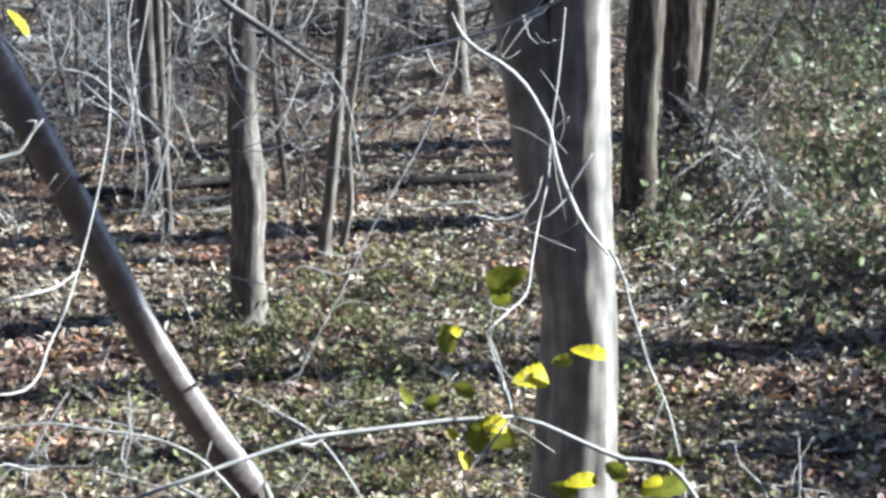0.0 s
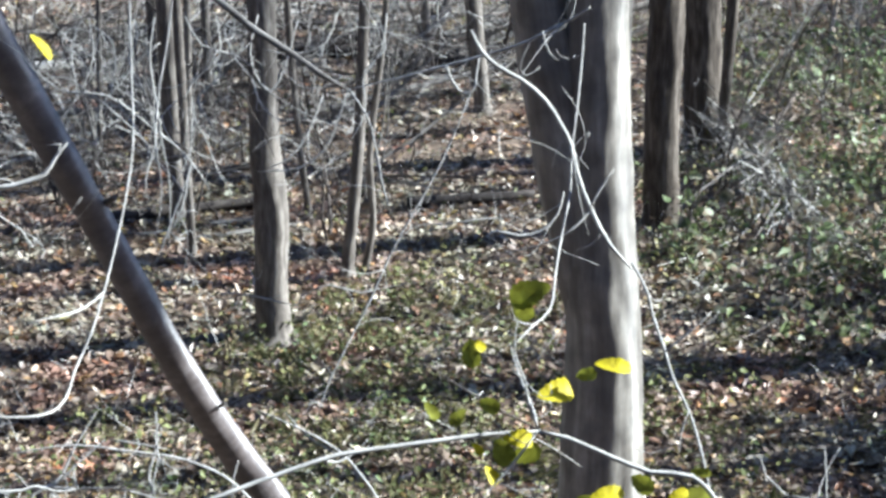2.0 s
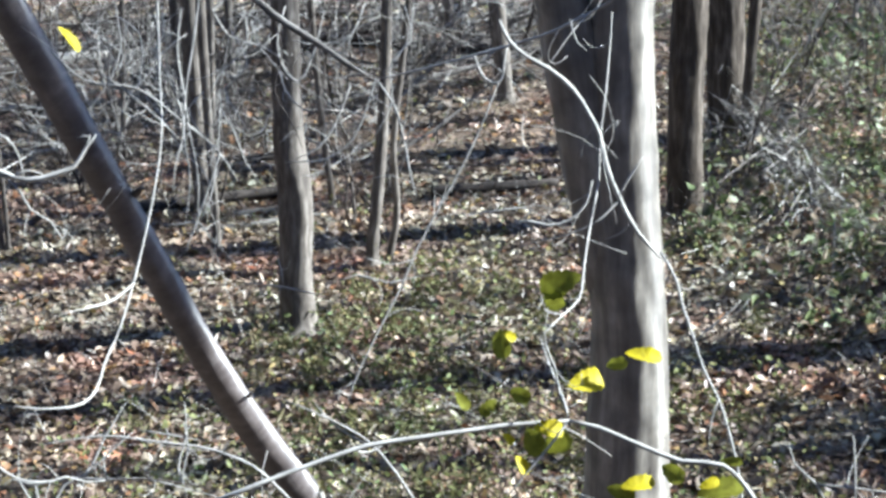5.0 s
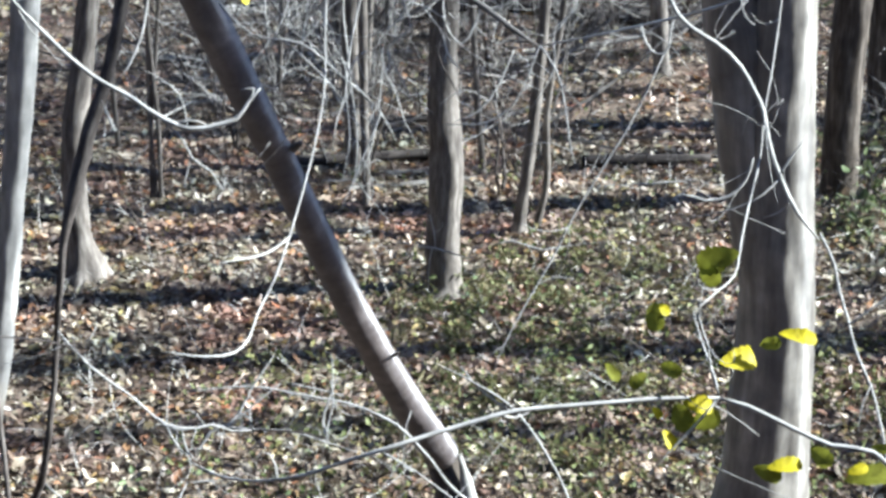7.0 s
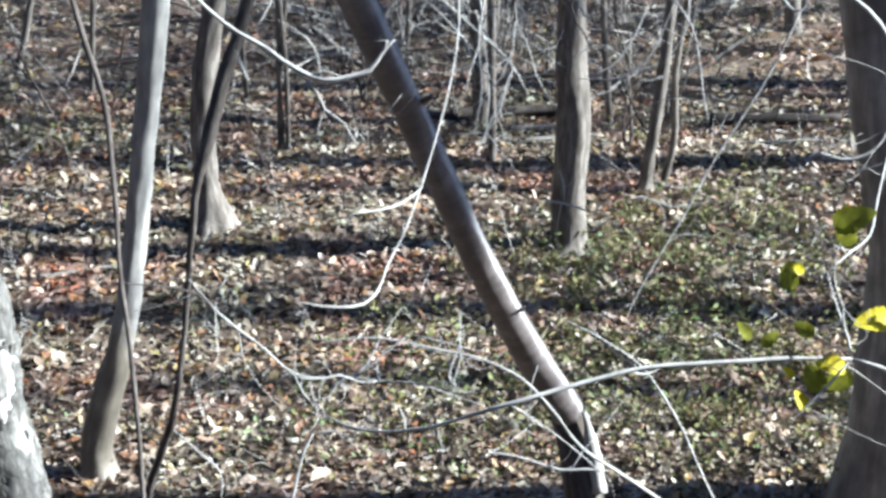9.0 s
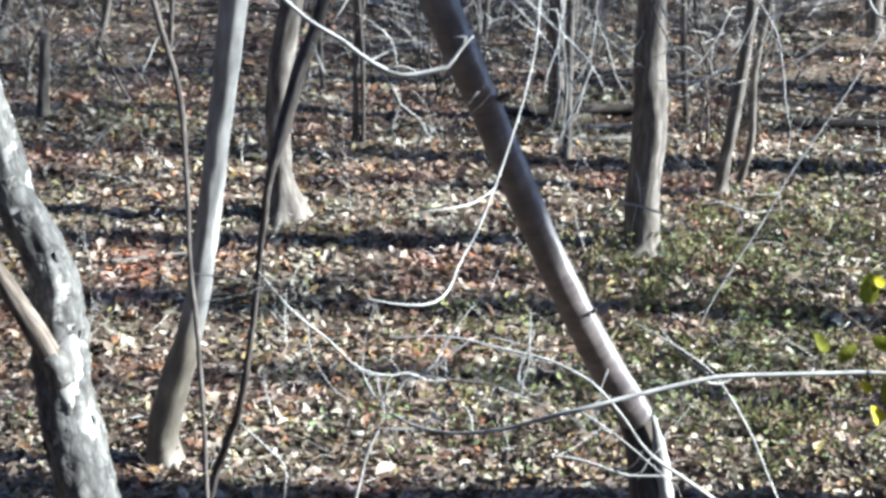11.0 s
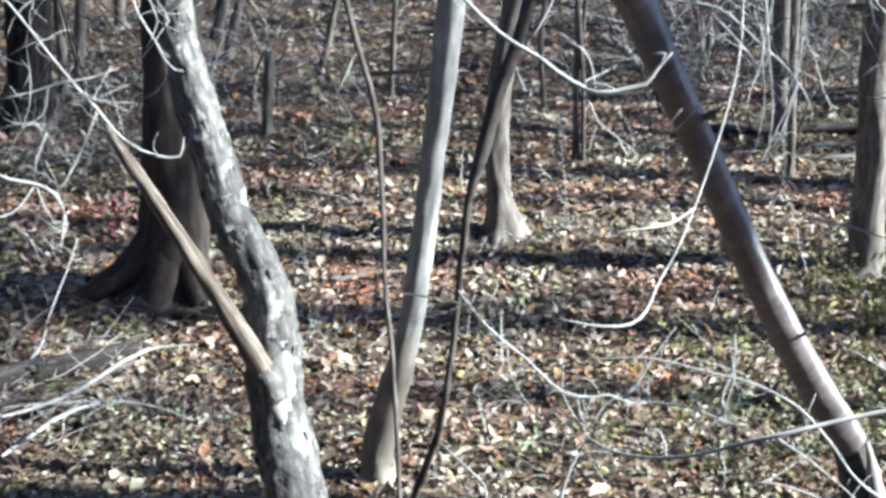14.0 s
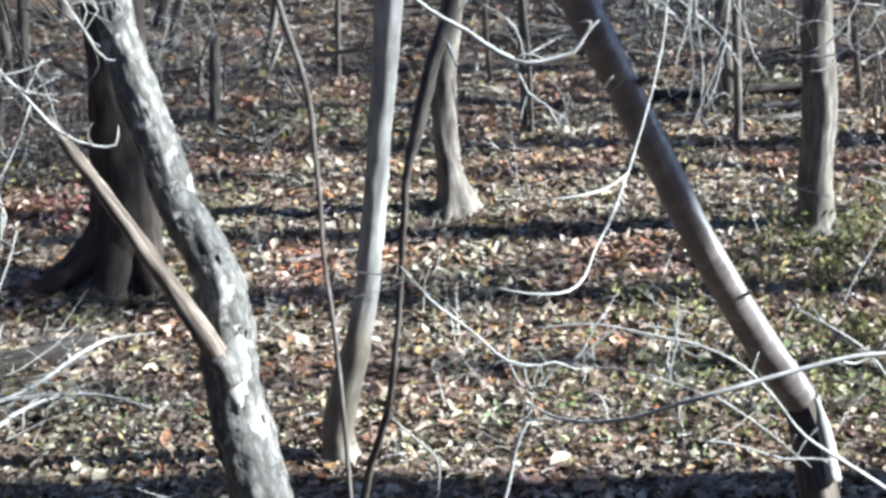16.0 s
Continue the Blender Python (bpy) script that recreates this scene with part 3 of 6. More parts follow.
trunk(tree_8, BARK_PALE, [(-3.039, 11.494, -0.120, 0.1077), (-3.039, 11.494, 0.000, 0.1077), (-3.025, 11.496, 0.256, 0.1069), (-2.952, 11.509, 0.541, 0.1024), (-2.874, 11.522, 0.782, 0.0908), (-2.795, 11.535, 1.098, 0.0792), (-2.722, 11.548, 1.523, 0.0765), (-2.650, 11.560, 2.012, 0.0736), (-2.587, 11.571, 2.451, 0.0727), (-2.534, 11.580, 2.809, 0.0822), (-2.499, 11.586, 3.089, 0.0849), (-2.287, 11.622, 6.545, 0.0679), (-2.074, 11.658, 10.000, 0.0509)], flare=0.2, sides=28, ridges=4)
crown(tree_8, BARK_PALE, (-2.07, 11.66, 10.00, 0.051), 4.0, 104, 7)
tree_9 = thing("tree", (-2.732, 8.779, 0), "leaning grey tree with scaly plated bark and a broken branch", "tree", "forest trees")
TREE_9_LINE = [(-2.732, 8.779, -0.100, 0.1819), (-2.732, 8.779, 1.327, 0.1516), (-2.814, 8.865, 1.596, 0.1487), (-2.865, 8.947, 1.869, 0.1428), (-2.876, 8.979, 2.042, 0.1381), (-2.899, 9.027, 2.267, 0.1278), (-2.948, 9.050, 2.438, 0.1133), (-3.095, 9.092, 2.717, 0.1059), (-3.183, 9.155, 2.989, 0.1028), (-3.285, 9.235, 3.255, 0.1071), (-3.367, 9.299, 3.526, 0.0942), (-3.410, 9.361, 3.797, 0.0897), (-3.614, 9.659, 6.398, 0.0718), (-3.818, 9.957, 9.000, 0.0538)]
trunk(tree_9, BARK_PLATE, TREE_9_LINE, flare=0.5, sides=44, ridges=5, rough=0.13, step=0.02, plates=0.035)
crown(tree_9, BARK_PLATE, (-3.82, 9.96, 9.00, 0.054), 4.0, 117, 7)
limb(tree_9, "broken_branch", WOOD_RAW, [(-2.865, 8.827, 1.955, 0.0563), (-2.934, 8.831, 2.087, 0.0618), (-3.009, 8.834, 2.218, 0.0532), (-3.095, 8.841, 2.367, 0.0475), (-3.177, 8.845, 2.505, 0.0446), (-3.359, 8.879, 2.780, 0.0389), (-3.538, 8.908, 3.040, 0.0332), (-3.607, 8.907, 3.156, 0.0207)], 0.03, 14, "broken weathered branch without bark", rough=0.18, ridges=6, jag=0.12)
flakes(tree_9, BARK_PLATE, TREE_9_LINE[1:12], 150, 0.05, 5, "curling scales of grey bark")
scar(tree_9, WOOD_BARE, TREE_9_LINE, 1.72, 2.1, -1.7, -0.3, "barkless pale scar below a broken branch")
limb(tree_9, "branch_collar", BARK_PLATE, [(-2.83, 8.84, 1.84, 0.075), (-2.855, 8.835, 1.93, 0.072), (-2.89, 8.83, 2.0, 0.064)], 0.02, 16, rough=0.2, ridges=5, plates=0.05)
tree_10 = thing("tree", (-5.540, 14.370, 0), "large dark forest tree with spreading root flare", "tree", "forest trees")
trunk(tree_10, BARK_ROOT, [(-5.545, 14.370, -0.120, 0.330), (-5.540, 14.370, 0.000, 0.325), (-5.490, 14.380, 0.200, 0.315), (-5.440, 14.390, 0.400, 0.287), (-5.400, 14.400, 0.785, 0.262), (-5.380, 14.405, 1.354, 0.245), (-5.350, 14.410, 2.000, 0.237), (-5.310, 14.420, 2.535, 0.230), (-5.225, 14.440, 8.363, 0.184), (-5.140, 14.458, 14.000, 0.138)], flare=0.16, sides=36, rough=0.16)
crown(tree_10, BARK_ROOT, (-5.14, 14.46, 14.00, 0.131), 4.0, 130, 7)
limb(tree_10, "root", BARK_ROOT, [(-5.420, 14.360, 0.750, 0.160), (-5.680, 14.240, 0.330, 0.150), (-5.980, 14.130, 0.110, 0.105), (-6.380, 14.000, -0.050, 0.050)], 0.05, 16, rough=0.15, ridges=5)
limb(tree_10, "root", BARK_ROOT, [(-5.420, 14.370, 0.700, 0.170), (-5.470, 14.180, 0.250, 0.150), (-5.560, 13.980, -0.080, 0.070)], 0.05, 16, rough=0.15, ridges=5)
limb(tree_10, "root", BARK_ROOT, [(-5.350, 14.380, 0.600, 0.150), (-5.220, 14.220, 0.180, 0.110), (-5.130, 14.080, -0.080, 0.050)], 0.05, 16, rough=0.15, ridges=5)
tree_11 = thing("tree", (-8.590, 18.718, 0), "dark thick tree far off among brushwood", "tree", "forest trees")
trunk(tree_11, BARK_DARK, [(-8.590, 18.718, -0.120, 0.2530), (-8.590, 18.718, 0.000, 0.2530), (-8.523, 18.733, 0.698, 0.2326), (-8.466, 18.746, 1.408, 0.2298), (-8.253, 18.793, 6.704, 0.1838), (-8.039, 18.840, 12.000, 0.1379)], flare=0.5, sides=28)
crown(tree_11, BARK_DARK, (-8.04, 18.84, 12.00, 0.138), 4.0, 143, 7)
tree_12 = thing("tree", (-8.584, 19.651, 0), "thin grey young tree far off among brushwood", "tree", "background saplings")
trunk(tree_12, BARK_BROWN, [(-8.584, 19.651, -0.120, 0.0490), (-8.584, 19.651, 0.000, 0.0490), (-8.563, 19.655, 0.693, 0.0545), (-8.559, 19.656, 1.187, 0.0601), (-8.548, 19.659, 4.094, 0.0481), (-8.536, 19.661, 7.000, 0.0360)], flare=0.12, sides=12)
crown(tree_12, BARK_BROWN, (-8.54, 19.66, 7.00, 0.036), 4.0, 156, 4)
tree_13 = thing("tree", (-8.342, 19.469, 0), "thin grey young tree far off among brushwood", "tree", "background saplings")
trunk(tree_13, BARK_BROWN, [(-8.342, 19.469, -0.120, 0.0485), (-8.342, 19.469, 0.000, 0.0485), (-8.270, 19.485, 0.685, 0.0600), (-8.210, 19.498, 1.235, 0.0654), (-8.054, 19.532, 4.117, 0.0523), (-7.897, 19.567, 7.000, 0.0392)], flare=0.12, sides=12)
crown(tree_13, BARK_BROWN, (-7.90, 19.57, 7.00, 0.039), 4.0, 169, 4)
tree_14 = thing("tree", (-9.002, 22.448, 0), "thin grey young tree far off among brushwood", "tree", "background saplings")
trunk(tree_14, BARK_BROWN, [(-9.002, 22.448, -0.120, 0.0687), (-9.002, 22.448, 0.000, 0.0687), (-8.988, 22.451, 0.504, 0.0750), (-8.943, 22.461, 3.752, 0.0600), (-8.898, 22.471, 7.000, 0.0450)], flare=0.12, sides=12)
crown(tree_14, BARK_BROWN, (-8.90, 22.47, 7.00, 0.045), 4.0, 182, 4)
tree_15 = thing("tree", (-7.723, 22.281, 0), "thin grey young tree far off among brushwood", "tree", "background saplings")
trunk(tree_15, BARK_BROWN, [(-7.723, 22.281, -0.120, 0.0810), (-7.723, 22.281, 0.000, 0.0810), (-7.633, 22.300, 0.371, 0.0806), (-7.594, 22.309, 0.576, 0.0803), (-7.287, 22.377, 3.788, 0.0643), (-6.981, 22.445, 7.000, 0.0482)], flare=0.12, sides=12)
crown(tree_15, BARK_BROWN, (-6.98, 22.45, 7.00, 0.048), 4.0, 195, 4)
tree_16 = thing("tree", (-7.272, 21.374, 0), "thin grey young tree far off among brushwood", "tree", "background saplings")
trunk(tree_16, BARK_BROWN, [(-7.272, 21.374, -0.120, 0.0584), (-7.272, 21.374, 0.000, 0.0584), (-7.167, 21.397, 0.477, 0.0580), (-7.072, 21.418, 0.803, 0.0577), (-6.621, 21.518, 3.902, 0.0462), (-6.170, 21.618, 7.000, 0.0346)], flare=0.12, sides=12)
crown(tree_16, BARK_BROWN, (-6.17, 21.62, 7.00, 0.035), 4.0, 208, 4)
tree_17 = thing("tree", (-5.979, 20.646, 0), "thin grey young tree far off among brushwood", "tree", "background saplings")
trunk(tree_17, BARK_BROWN, [(-5.979, 20.646, -0.120, 0.0374), (-5.979, 20.646, 0.000, 0.0374), (-5.874, 20.669, 0.447, 0.0371), (-5.785, 20.689, 0.824, 0.0369), (-5.740, 20.699, 1.012, 0.0368), (-5.387, 20.777, 4.006, 0.0294), (-5.034, 20.855, 7.000, 0.0221)], flare=0.12, sides=12)
crown(tree_17, BARK_BROWN, (-5.03, 20.86, 7.00, 0.022), 4.0, 221, 4)
tree_18 = thing("tree", (-4.997, 19.905, 0), "thin grey young tree far off among brushwood", "tree", "background saplings")
trunk(tree_18, BARK_BROWN, [(-4.997, 19.905, -0.120, 0.0269), (-4.997, 19.905, 0.000, 0.0269), (-4.958, 19.913, 0.616, 0.0296), (-4.909, 19.924, 1.220, 0.0293), (-4.791, 19.950, 4.110, 0.0235), (-4.674, 19.976, 7.000, 0.0176)], flare=0.12, sides=12)
crown(tree_18, BARK_BROWN, (-4.67, 19.98, 7.00, 0.018), 4.0, 234, 4)
tree_19 = thing("tree", (-8.503, 22.836, 0), "thin grey young tree far off among brushwood", "tree", "background saplings")
trunk(tree_19, BARK_BROWN, [(-8.503, 22.836, -0.120, 0.0625), (-8.503, 22.836, 0.000, 0.0625), (-8.405, 22.857, 0.422, 0.0621), (-8.024, 22.941, 3.711, 0.0497), (-7.644, 23.026, 7.000, 0.0372)], flare=0.12, sides=12)
crown(tree_19, BARK_BROWN, (-7.64, 23.03, 7.00, 0.037), 4.0, 247, 4)
tree_20 = thing("tree", (-0.727, 18.073, 0), "thin grey young tree far off among brushwood", "tree", "background saplings")
trunk(tree_20, BARK_BROWN, [(-0.727, 18.073, -0.120, 0.0369), (-0.727, 18.073, 0.000, 0.0369), (-0.740, 18.070, 0.984, 0.0414), (-0.742, 18.069, 1.776, 0.0458), (-0.746, 18.068, 4.388, 0.0367), (-0.750, 18.067, 7.000, 0.0275)], flare=0.12, sides=12)
crown(tree_20, BARK_BROWN, (-0.75, 18.07, 7.00, 0.028), 4.0, 260, 4)
tree_21 = thing("tree", (-2.749, 18.213, 0), "thin grey young tree far off among brushwood", "tree", "background saplings")
trunk(tree_21, BARK_BROWN, [(-2.749, 18.213, -0.120, 0.0217), (-2.749, 18.213, 0.000, 0.0217), (-2.768, 18.209, 0.872, 0.0213), (-2.745, 18.214, 1.688, 0.0210), (-2.708, 18.222, 4.344, 0.0168), (-2.671, 18.230, 7.000, 0.0126)], flare=0.12, sides=12)
crown(tree_21, BARK_BROWN, (-2.67, 18.23, 7.00, 0.013), 4.0, 273, 4)
tree_22 = thing("tree", (-3.350, 19.813, 0), "thin grey young tree far off among brushwood", "tree", "background saplings")
trunk(tree_22, BARK_BROWN, [(-3.350, 19.813, -0.120, 0.0264), (-3.350, 19.813, 0.000, 0.0264), (-3.372, 19.808, 0.697, 0.0290), (-3.311, 19.821, 1.287, 0.0287), (-3.163, 19.854, 4.143, 0.0230), (-3.015, 19.887, 7.000, 0.0172)], flare=0.12, sides=12)
crown(tree_22, BARK_BROWN, (-3.02, 19.89, 7.00, 0.017), 4.0, 286, 4)
tree_23 = thing("snag", (-5.950, 18.550, 0), "short dark broken snag on leaf litter", "tree", "forest trees")
trunk(tree_23, BARK_BROWN, [(-5.950, 18.550, -0.120, 0.0626), (-5.950, 18.550, 0.000, 0.0626), (-5.924, 18.556, 0.367, 0.0565), (-5.882, 18.565, 0.833, 0.0505)], flare=0.15, sides=12, jag=0.1)
tree_24 = thing("tree", (-0.882, 19.120, 0), "thin young tree among brushwood", "tree", "background saplings")
trunk(tree_24, BARK_BROWN, [(-0.882, 19.120, -0.120, 0.0848), (-0.882, 19.120, 0.000, 0.0848), (-0.902, 19.120, 0.876, 0.0891), (-0.900, 19.120, 1.727, 0.0933), (-0.896, 19.120, 4.364, 0.0746), (-0.892, 19.120, 7.000, 0.0560)], flare=0.12, sides=12)
crown(tree_24, BARK_BROWN, (-0.89, 19.12, 7.00, 0.056), 4.0, 312, 4)
tree_25 = thing("tree", (0.397, 18.900, 0), "thin young tree among brushwood", "tree", "background saplings")
trunk(tree_25, BARK_BROWN, [(0.397, 18.900, -0.120, 0.0364), (0.397, 18.900, 0.000, 0.0364), (0.343, 18.900, 0.651, 0.0332), (0.295, 18.900, 1.444, 0.0327), (0.282, 18.900, 1.778, 0.0325), (0.233, 18.900, 4.389, 0.0260), (0.183, 18.900, 7.000, 0.0195)], flare=0.12, sides=12)
crown(tree_25, BARK_BROWN, (0.18, 18.90, 7.00, 0.020), 4.0, 325, 4)
tree_26 = thing("tree", (0.689, 17.187, 0), "thin young tree among brushwood", "tree", "background saplings")
trunk(tree_26, BARK_BROWN, [(0.689, 17.187, -0.120, 0.0617), (0.689, 17.187, 0.000, 0.0617), (0.771, 17.187, 0.727, 0.0558), (0.853, 17.187, 1.563, 0.0499), (0.897, 17.187, 2.173, 0.0493), (0.985, 17.187, 4.586, 0.0394), (1.072, 17.187, 7.000, 0.0296)], flare=0.12, sides=12)
crown(tree_26, BARK_BROWN, (1.07, 17.19, 7.00, 0.030), 4.0, 338, 4)
tree_27 = thing("tree", (0.857, 17.263, 0), "thin young tree among brushwood", "tree", "background saplings")
trunk(tree_27, BARK_BROWN, [(0.857, 17.263, -0.120, 0.0361), (0.857, 17.263, 0.000, 0.0361), (0.932, 17.263, 0.435, 0.0333), (0.930, 17.263, 1.126, 0.0303), (1.026, 17.263, 1.851, 0.0299), (1.070, 17.263, 2.155, 0.0297), (1.243, 17.263, 4.578, 0.0238), (1.416, 17.263, 7.000, 0.0178)], flare=0.12, sides=12)
crown(tree_27, BARK_BROWN, (1.42, 17.26, 7.00, 0.018), 4.0, 351, 4)
tree_28 = thing("tree", (-2.694, 18.200, 0), "thin young tree among brushwood", "tree", "background saplings")
trunk(tree_28, BARK_BROWN, [(-2.694, 18.200, -0.120, 0.0216), (-2.694, 18.200, 0.000, 0.0216), (-2.695, 18.200, 0.854, 0.0240), (-2.742, 18.200, 1.618, 0.0236), (-2.747, 18.200, 1.939, 0.0235), (-2.765, 18.200, 4.470, 0.0188), (-2.784, 18.200, 7.000, 0.0141)], flare=0.12, sides=12)
crown(tree_28, BARK_BROWN, (-2.78, 18.20, 7.00, 0.014), 4.0, 364, 4)
tree_29 = thing("tree", (-2.785, 18.234, 0), "thin young tree among brushwood", "tree", "background saplings")
trunk(tree_29, BARK_BROWN, [(-2.785, 18.234, -0.120, 0.0190), (-2.785, 18.234, 0.000, 0.0190), (-2.759, 18.234, 0.733, 0.0214), (-2.689, 18.234, 1.393, 0.0211), (-2.637, 18.234, 1.931, 0.0209), (-2.513, 18.234, 4.466, 0.0167), (-2.389, 18.234, 7.000, 0.0126)], flare=0.12, sides=12)
crown(tree_29, BARK_BROWN, (-2.39, 18.23, 7.00, 0.013), 4.0, 377, 4)
tree_30 = thing("tree", (-1.780, 21.032, 0), "thin young tree among brushwood", "tree", "background saplings")
trunk(tree_30, BARK_BROWN, [(-1.780, 21.032, -0.120, 0.0277), (-1.780, 21.032, 0.000, 0.0277), (-1.755, 21.032, 0.665, 0.0274), (-1.714, 21.032, 1.286, 0.0272), (-1.619, 21.032, 4.143, 0.0217), (-1.523, 21.032, 7.000, 0.0163)], flare=0.12, sides=12)
crown(tree_30, BARK_BROWN, (-1.52, 21.03, 7.00, 0.016), 4.0, 390, 4)
tree_31 = thing("tree", (-1.245, 23.321, 0), "thin young tree among brushwood", "tree", "background saplings")
trunk(tree_31, BARK_BROWN, [(-1.245, 23.321, -0.120, 0.0812), (-1.245, 23.321, 0.000, 0.0812), (-1.245, 23.321, 0.758, 0.0870), (-1.244, 23.321, 3.879, 0.0696), (-1.244, 23.321, 7.000, 0.0522)], flare=0.12, sides=12)
crown(tree_31, BARK_BROWN, (-1.24, 23.32, 7.00, 0.052), 4.0, 403, 4)
tree_32 = thing("tree", (-0.617, 22.551, 0), "thin young tree among brushwood", "tree", "background saplings")
trunk(tree_32, BARK_BROWN, [(-0.617, 22.551, -0.120, 0.0459), (-0.617, 22.551, 0.000, 0.0459), (-0.621, 22.551, 0.935, 0.0485), (-0.628, 22.551, 3.968, 0.0388), (-0.636, 22.551, 7.000, 0.0291)], flare=0.12, sides=12)
crown(tree_32, BARK_BROWN, (-0.64, 22.55, 7.00, 0.029), 4.0, 416, 4)
tree_33 = thing("tree", (-0.845, 21.594, 0), "thin young tree among brushwood", "tree", "background saplings")
trunk(tree_33, BARK_BROWN, [(-0.845, 21.594, -0.120, 0.0378), (-0.845, 21.594, 0.000, 0.0378), (-0.799, 21.594, 1.156, 0.0403), (-0.741, 21.594, 4.078, 0.0322), (-0.683, 21.594, 7.000, 0.0242)], flare=0.12, sides=12)
crown(tree_33, BARK_BROWN, (-0.68, 21.59, 7.00, 0.024), 4.0, 429, 4)
tree_34 = thing("tree", (2.558, 22.803, 0), "thin young tree among brushwood", "tree", "background saplings")
trunk(tree_34, BARK_BROWN, [(2.558, 22.803, -0.120, 0.0994), (2.558, 22.803, 0.000, 0.0994), (2.493, 22.803, 0.877, 0.1047), (2.379, 22.803, 3.939, 0.0837), (2.264, 22.803, 7.000, 0.0628)], flare=0.12, sides=12)
crown(tree_34, BARK_BROWN, (2.26, 22.80, 7.00, 0.063), 4.0, 442, 4)
tree_35 = thing("tree", (2.112, 24.717, 0), "thin young tree among brushwood", "tree", "background saplings")
trunk(tree_35, BARK_BROWN, [(2.112, 24.717, -0.120, 0.0571), (2.112, 24.717, 0.000, 0.0571), (2.085, 24.717, 0.436, 0.0567), (1.985, 24.717, 3.718, 0.0454), (1.884, 24.717, 7.000, 0.0340)], flare=0.12, sides=12)
crown(tree_35, BARK_BROWN, (1.88, 24.72, 7.00, 0.034), 4.0, 455, 4)
snag_36 = thing("snag", (0.144, 7.047, 0), "broken leaning trunk with smooth dark bark resting on its splintered stump", "tree", "forest trees")
limb(snag_36, "stump", BARK_UMBER, [(0.069, 7.038, -0.120, 0.1079), (0.069, 7.038, 2.364, 0.0720), (0.027, 7.103, 2.547, 0.0632), (-0.006, 7.140, 2.653, 0.0632)], 0.05, 20, "dark stump splintered at the top", rough=0.15, ridges=6, flare=0.4, jag=0.16)
limb(snag_36, "splinter", WOOD_BARE, [(0.132, 6.973, 2.393, 0.0281), (0.114, 7.006, 2.484, 0.0291), (0.091, 7.046, 2.594, 0.0237), (0.069, 7.077, 2.680, 0.0086)], 0.03, 8, "pale splinter of raw wood", rough=0.3, jag=0.06)
limb(snag_36, "trunk", BARK_SMOOTH, [(-0.003, 7.109, 2.683, 0.0672), (-0.063, 6.995, 2.832, 0.0681), (-0.187, 6.775, 3.153, 0.0613), (-0.285, 6.506, 3.476, 0.0564), (-0.369, 6.327, 3.746, 0.0534), (-0.443, 6.192, 3.986, 0.0527), (-0.518, 6.101, 4.201, 0.0532), (-0.586, 5.979, 4.416, 0.0552), (-0.655, 5.913, 4.606, 0.0575), (-1.018, 5.564, 5.603, 0.0517), (-1.382, 5.216, 6.600, 0.0460)], 0.035, 24, rough=0.07, ridges=3)
limb(snag_36, "knot", BARK_BROWN, [(-0.176, 6.626, 3.310, 0.0079), (-0.161, 6.576, 3.343, 0.0040)], 0.01, 8, rough=0.3)
limb(snag_36, "knot", BARK_BROWN, [(-0.473, 6.059, 4.261, 0.0140), (-0.445, 6.011, 4.294, 0.0070)], 0.01, 8, rough=0.3)
sapling_37 = thing("sapling", (1.250, 4.700, 0), "pale bare hanging branch curving in front of a trunk", "sapling", "saplings")
twig(sapling_37, TWIG, [(0.561, 4.917, 5.025, 0.0035), (0.586, 4.897, 4.972, 0.0054), (0.621, 4.885, 4.939, 0.0059), (0.678, 4.873, 4.904, 0.0059), (0.741, 4.852, 4.849, 0.0059), (0.776, 4.832, 4.793, 0.0059), (0.800, 4.813, 4.740, 0.0059), (0.814, 4.789, 4.674, 0.0059), (0.844, 4.757, 4.588, 0.0059), (0.889, 4.726, 4.502, 0.0054), (0.938, 4.704, 4.443, 0.0054)], "stem", spurs=2)
twig(sapling_37, TWIG, [(0.931, 4.669, 4.474, 0.0054), (0.964, 4.628, 4.406, 0.0039), (0.973, 4.594, 4.351, 0.0039), (0.992, 4.557, 4.289, 0.0039), (1.012, 4.515, 4.215, 0.0039), (1.042, 4.475, 4.148, 0.0034), (1.060, 4.436, 4.081, 0.0034), (1.073, 4.396, 4.008, 0.0034), (1.077, 4.352, 3.922, 0.0034), (1.250, 4.700, 2.500, 0.0120), (1.250, 4.700, -0.100, 0.0200)], "stem", spurs=2)
twig(sapling_37, TWIG, [(0.830, 4.724, 4.600, 0.0026), (0.862, 4.737, 4.647, 0.0031), (0.899, 4.751, 4.698, 0.0026)], spurs=1)
twig(sapling_37, TWIG, [(0.980, 4.495, 4.299, 0.0030), (1.026, 4.502, 4.332, 0.0030), (1.069, 4.509, 4.364, 0.0026), (1.100, 4.515, 4.391, 0.0021)], spurs=1)
twig(sapling_37, TWIG, [(1.034, 4.441, 4.163, 0.0021), (1.012, 4.425, 4.111, 0.0021), (1.003, 4.403, 4.045, 0.0017)], spurs=1)
twig(sapling_37, TWIG, [(0.797, 4.791, 4.739, 0.0017), (0.808, 4.755, 4.640, 0.0017), (0.829, 4.717, 4.535, 0.0017)], spurs=1)
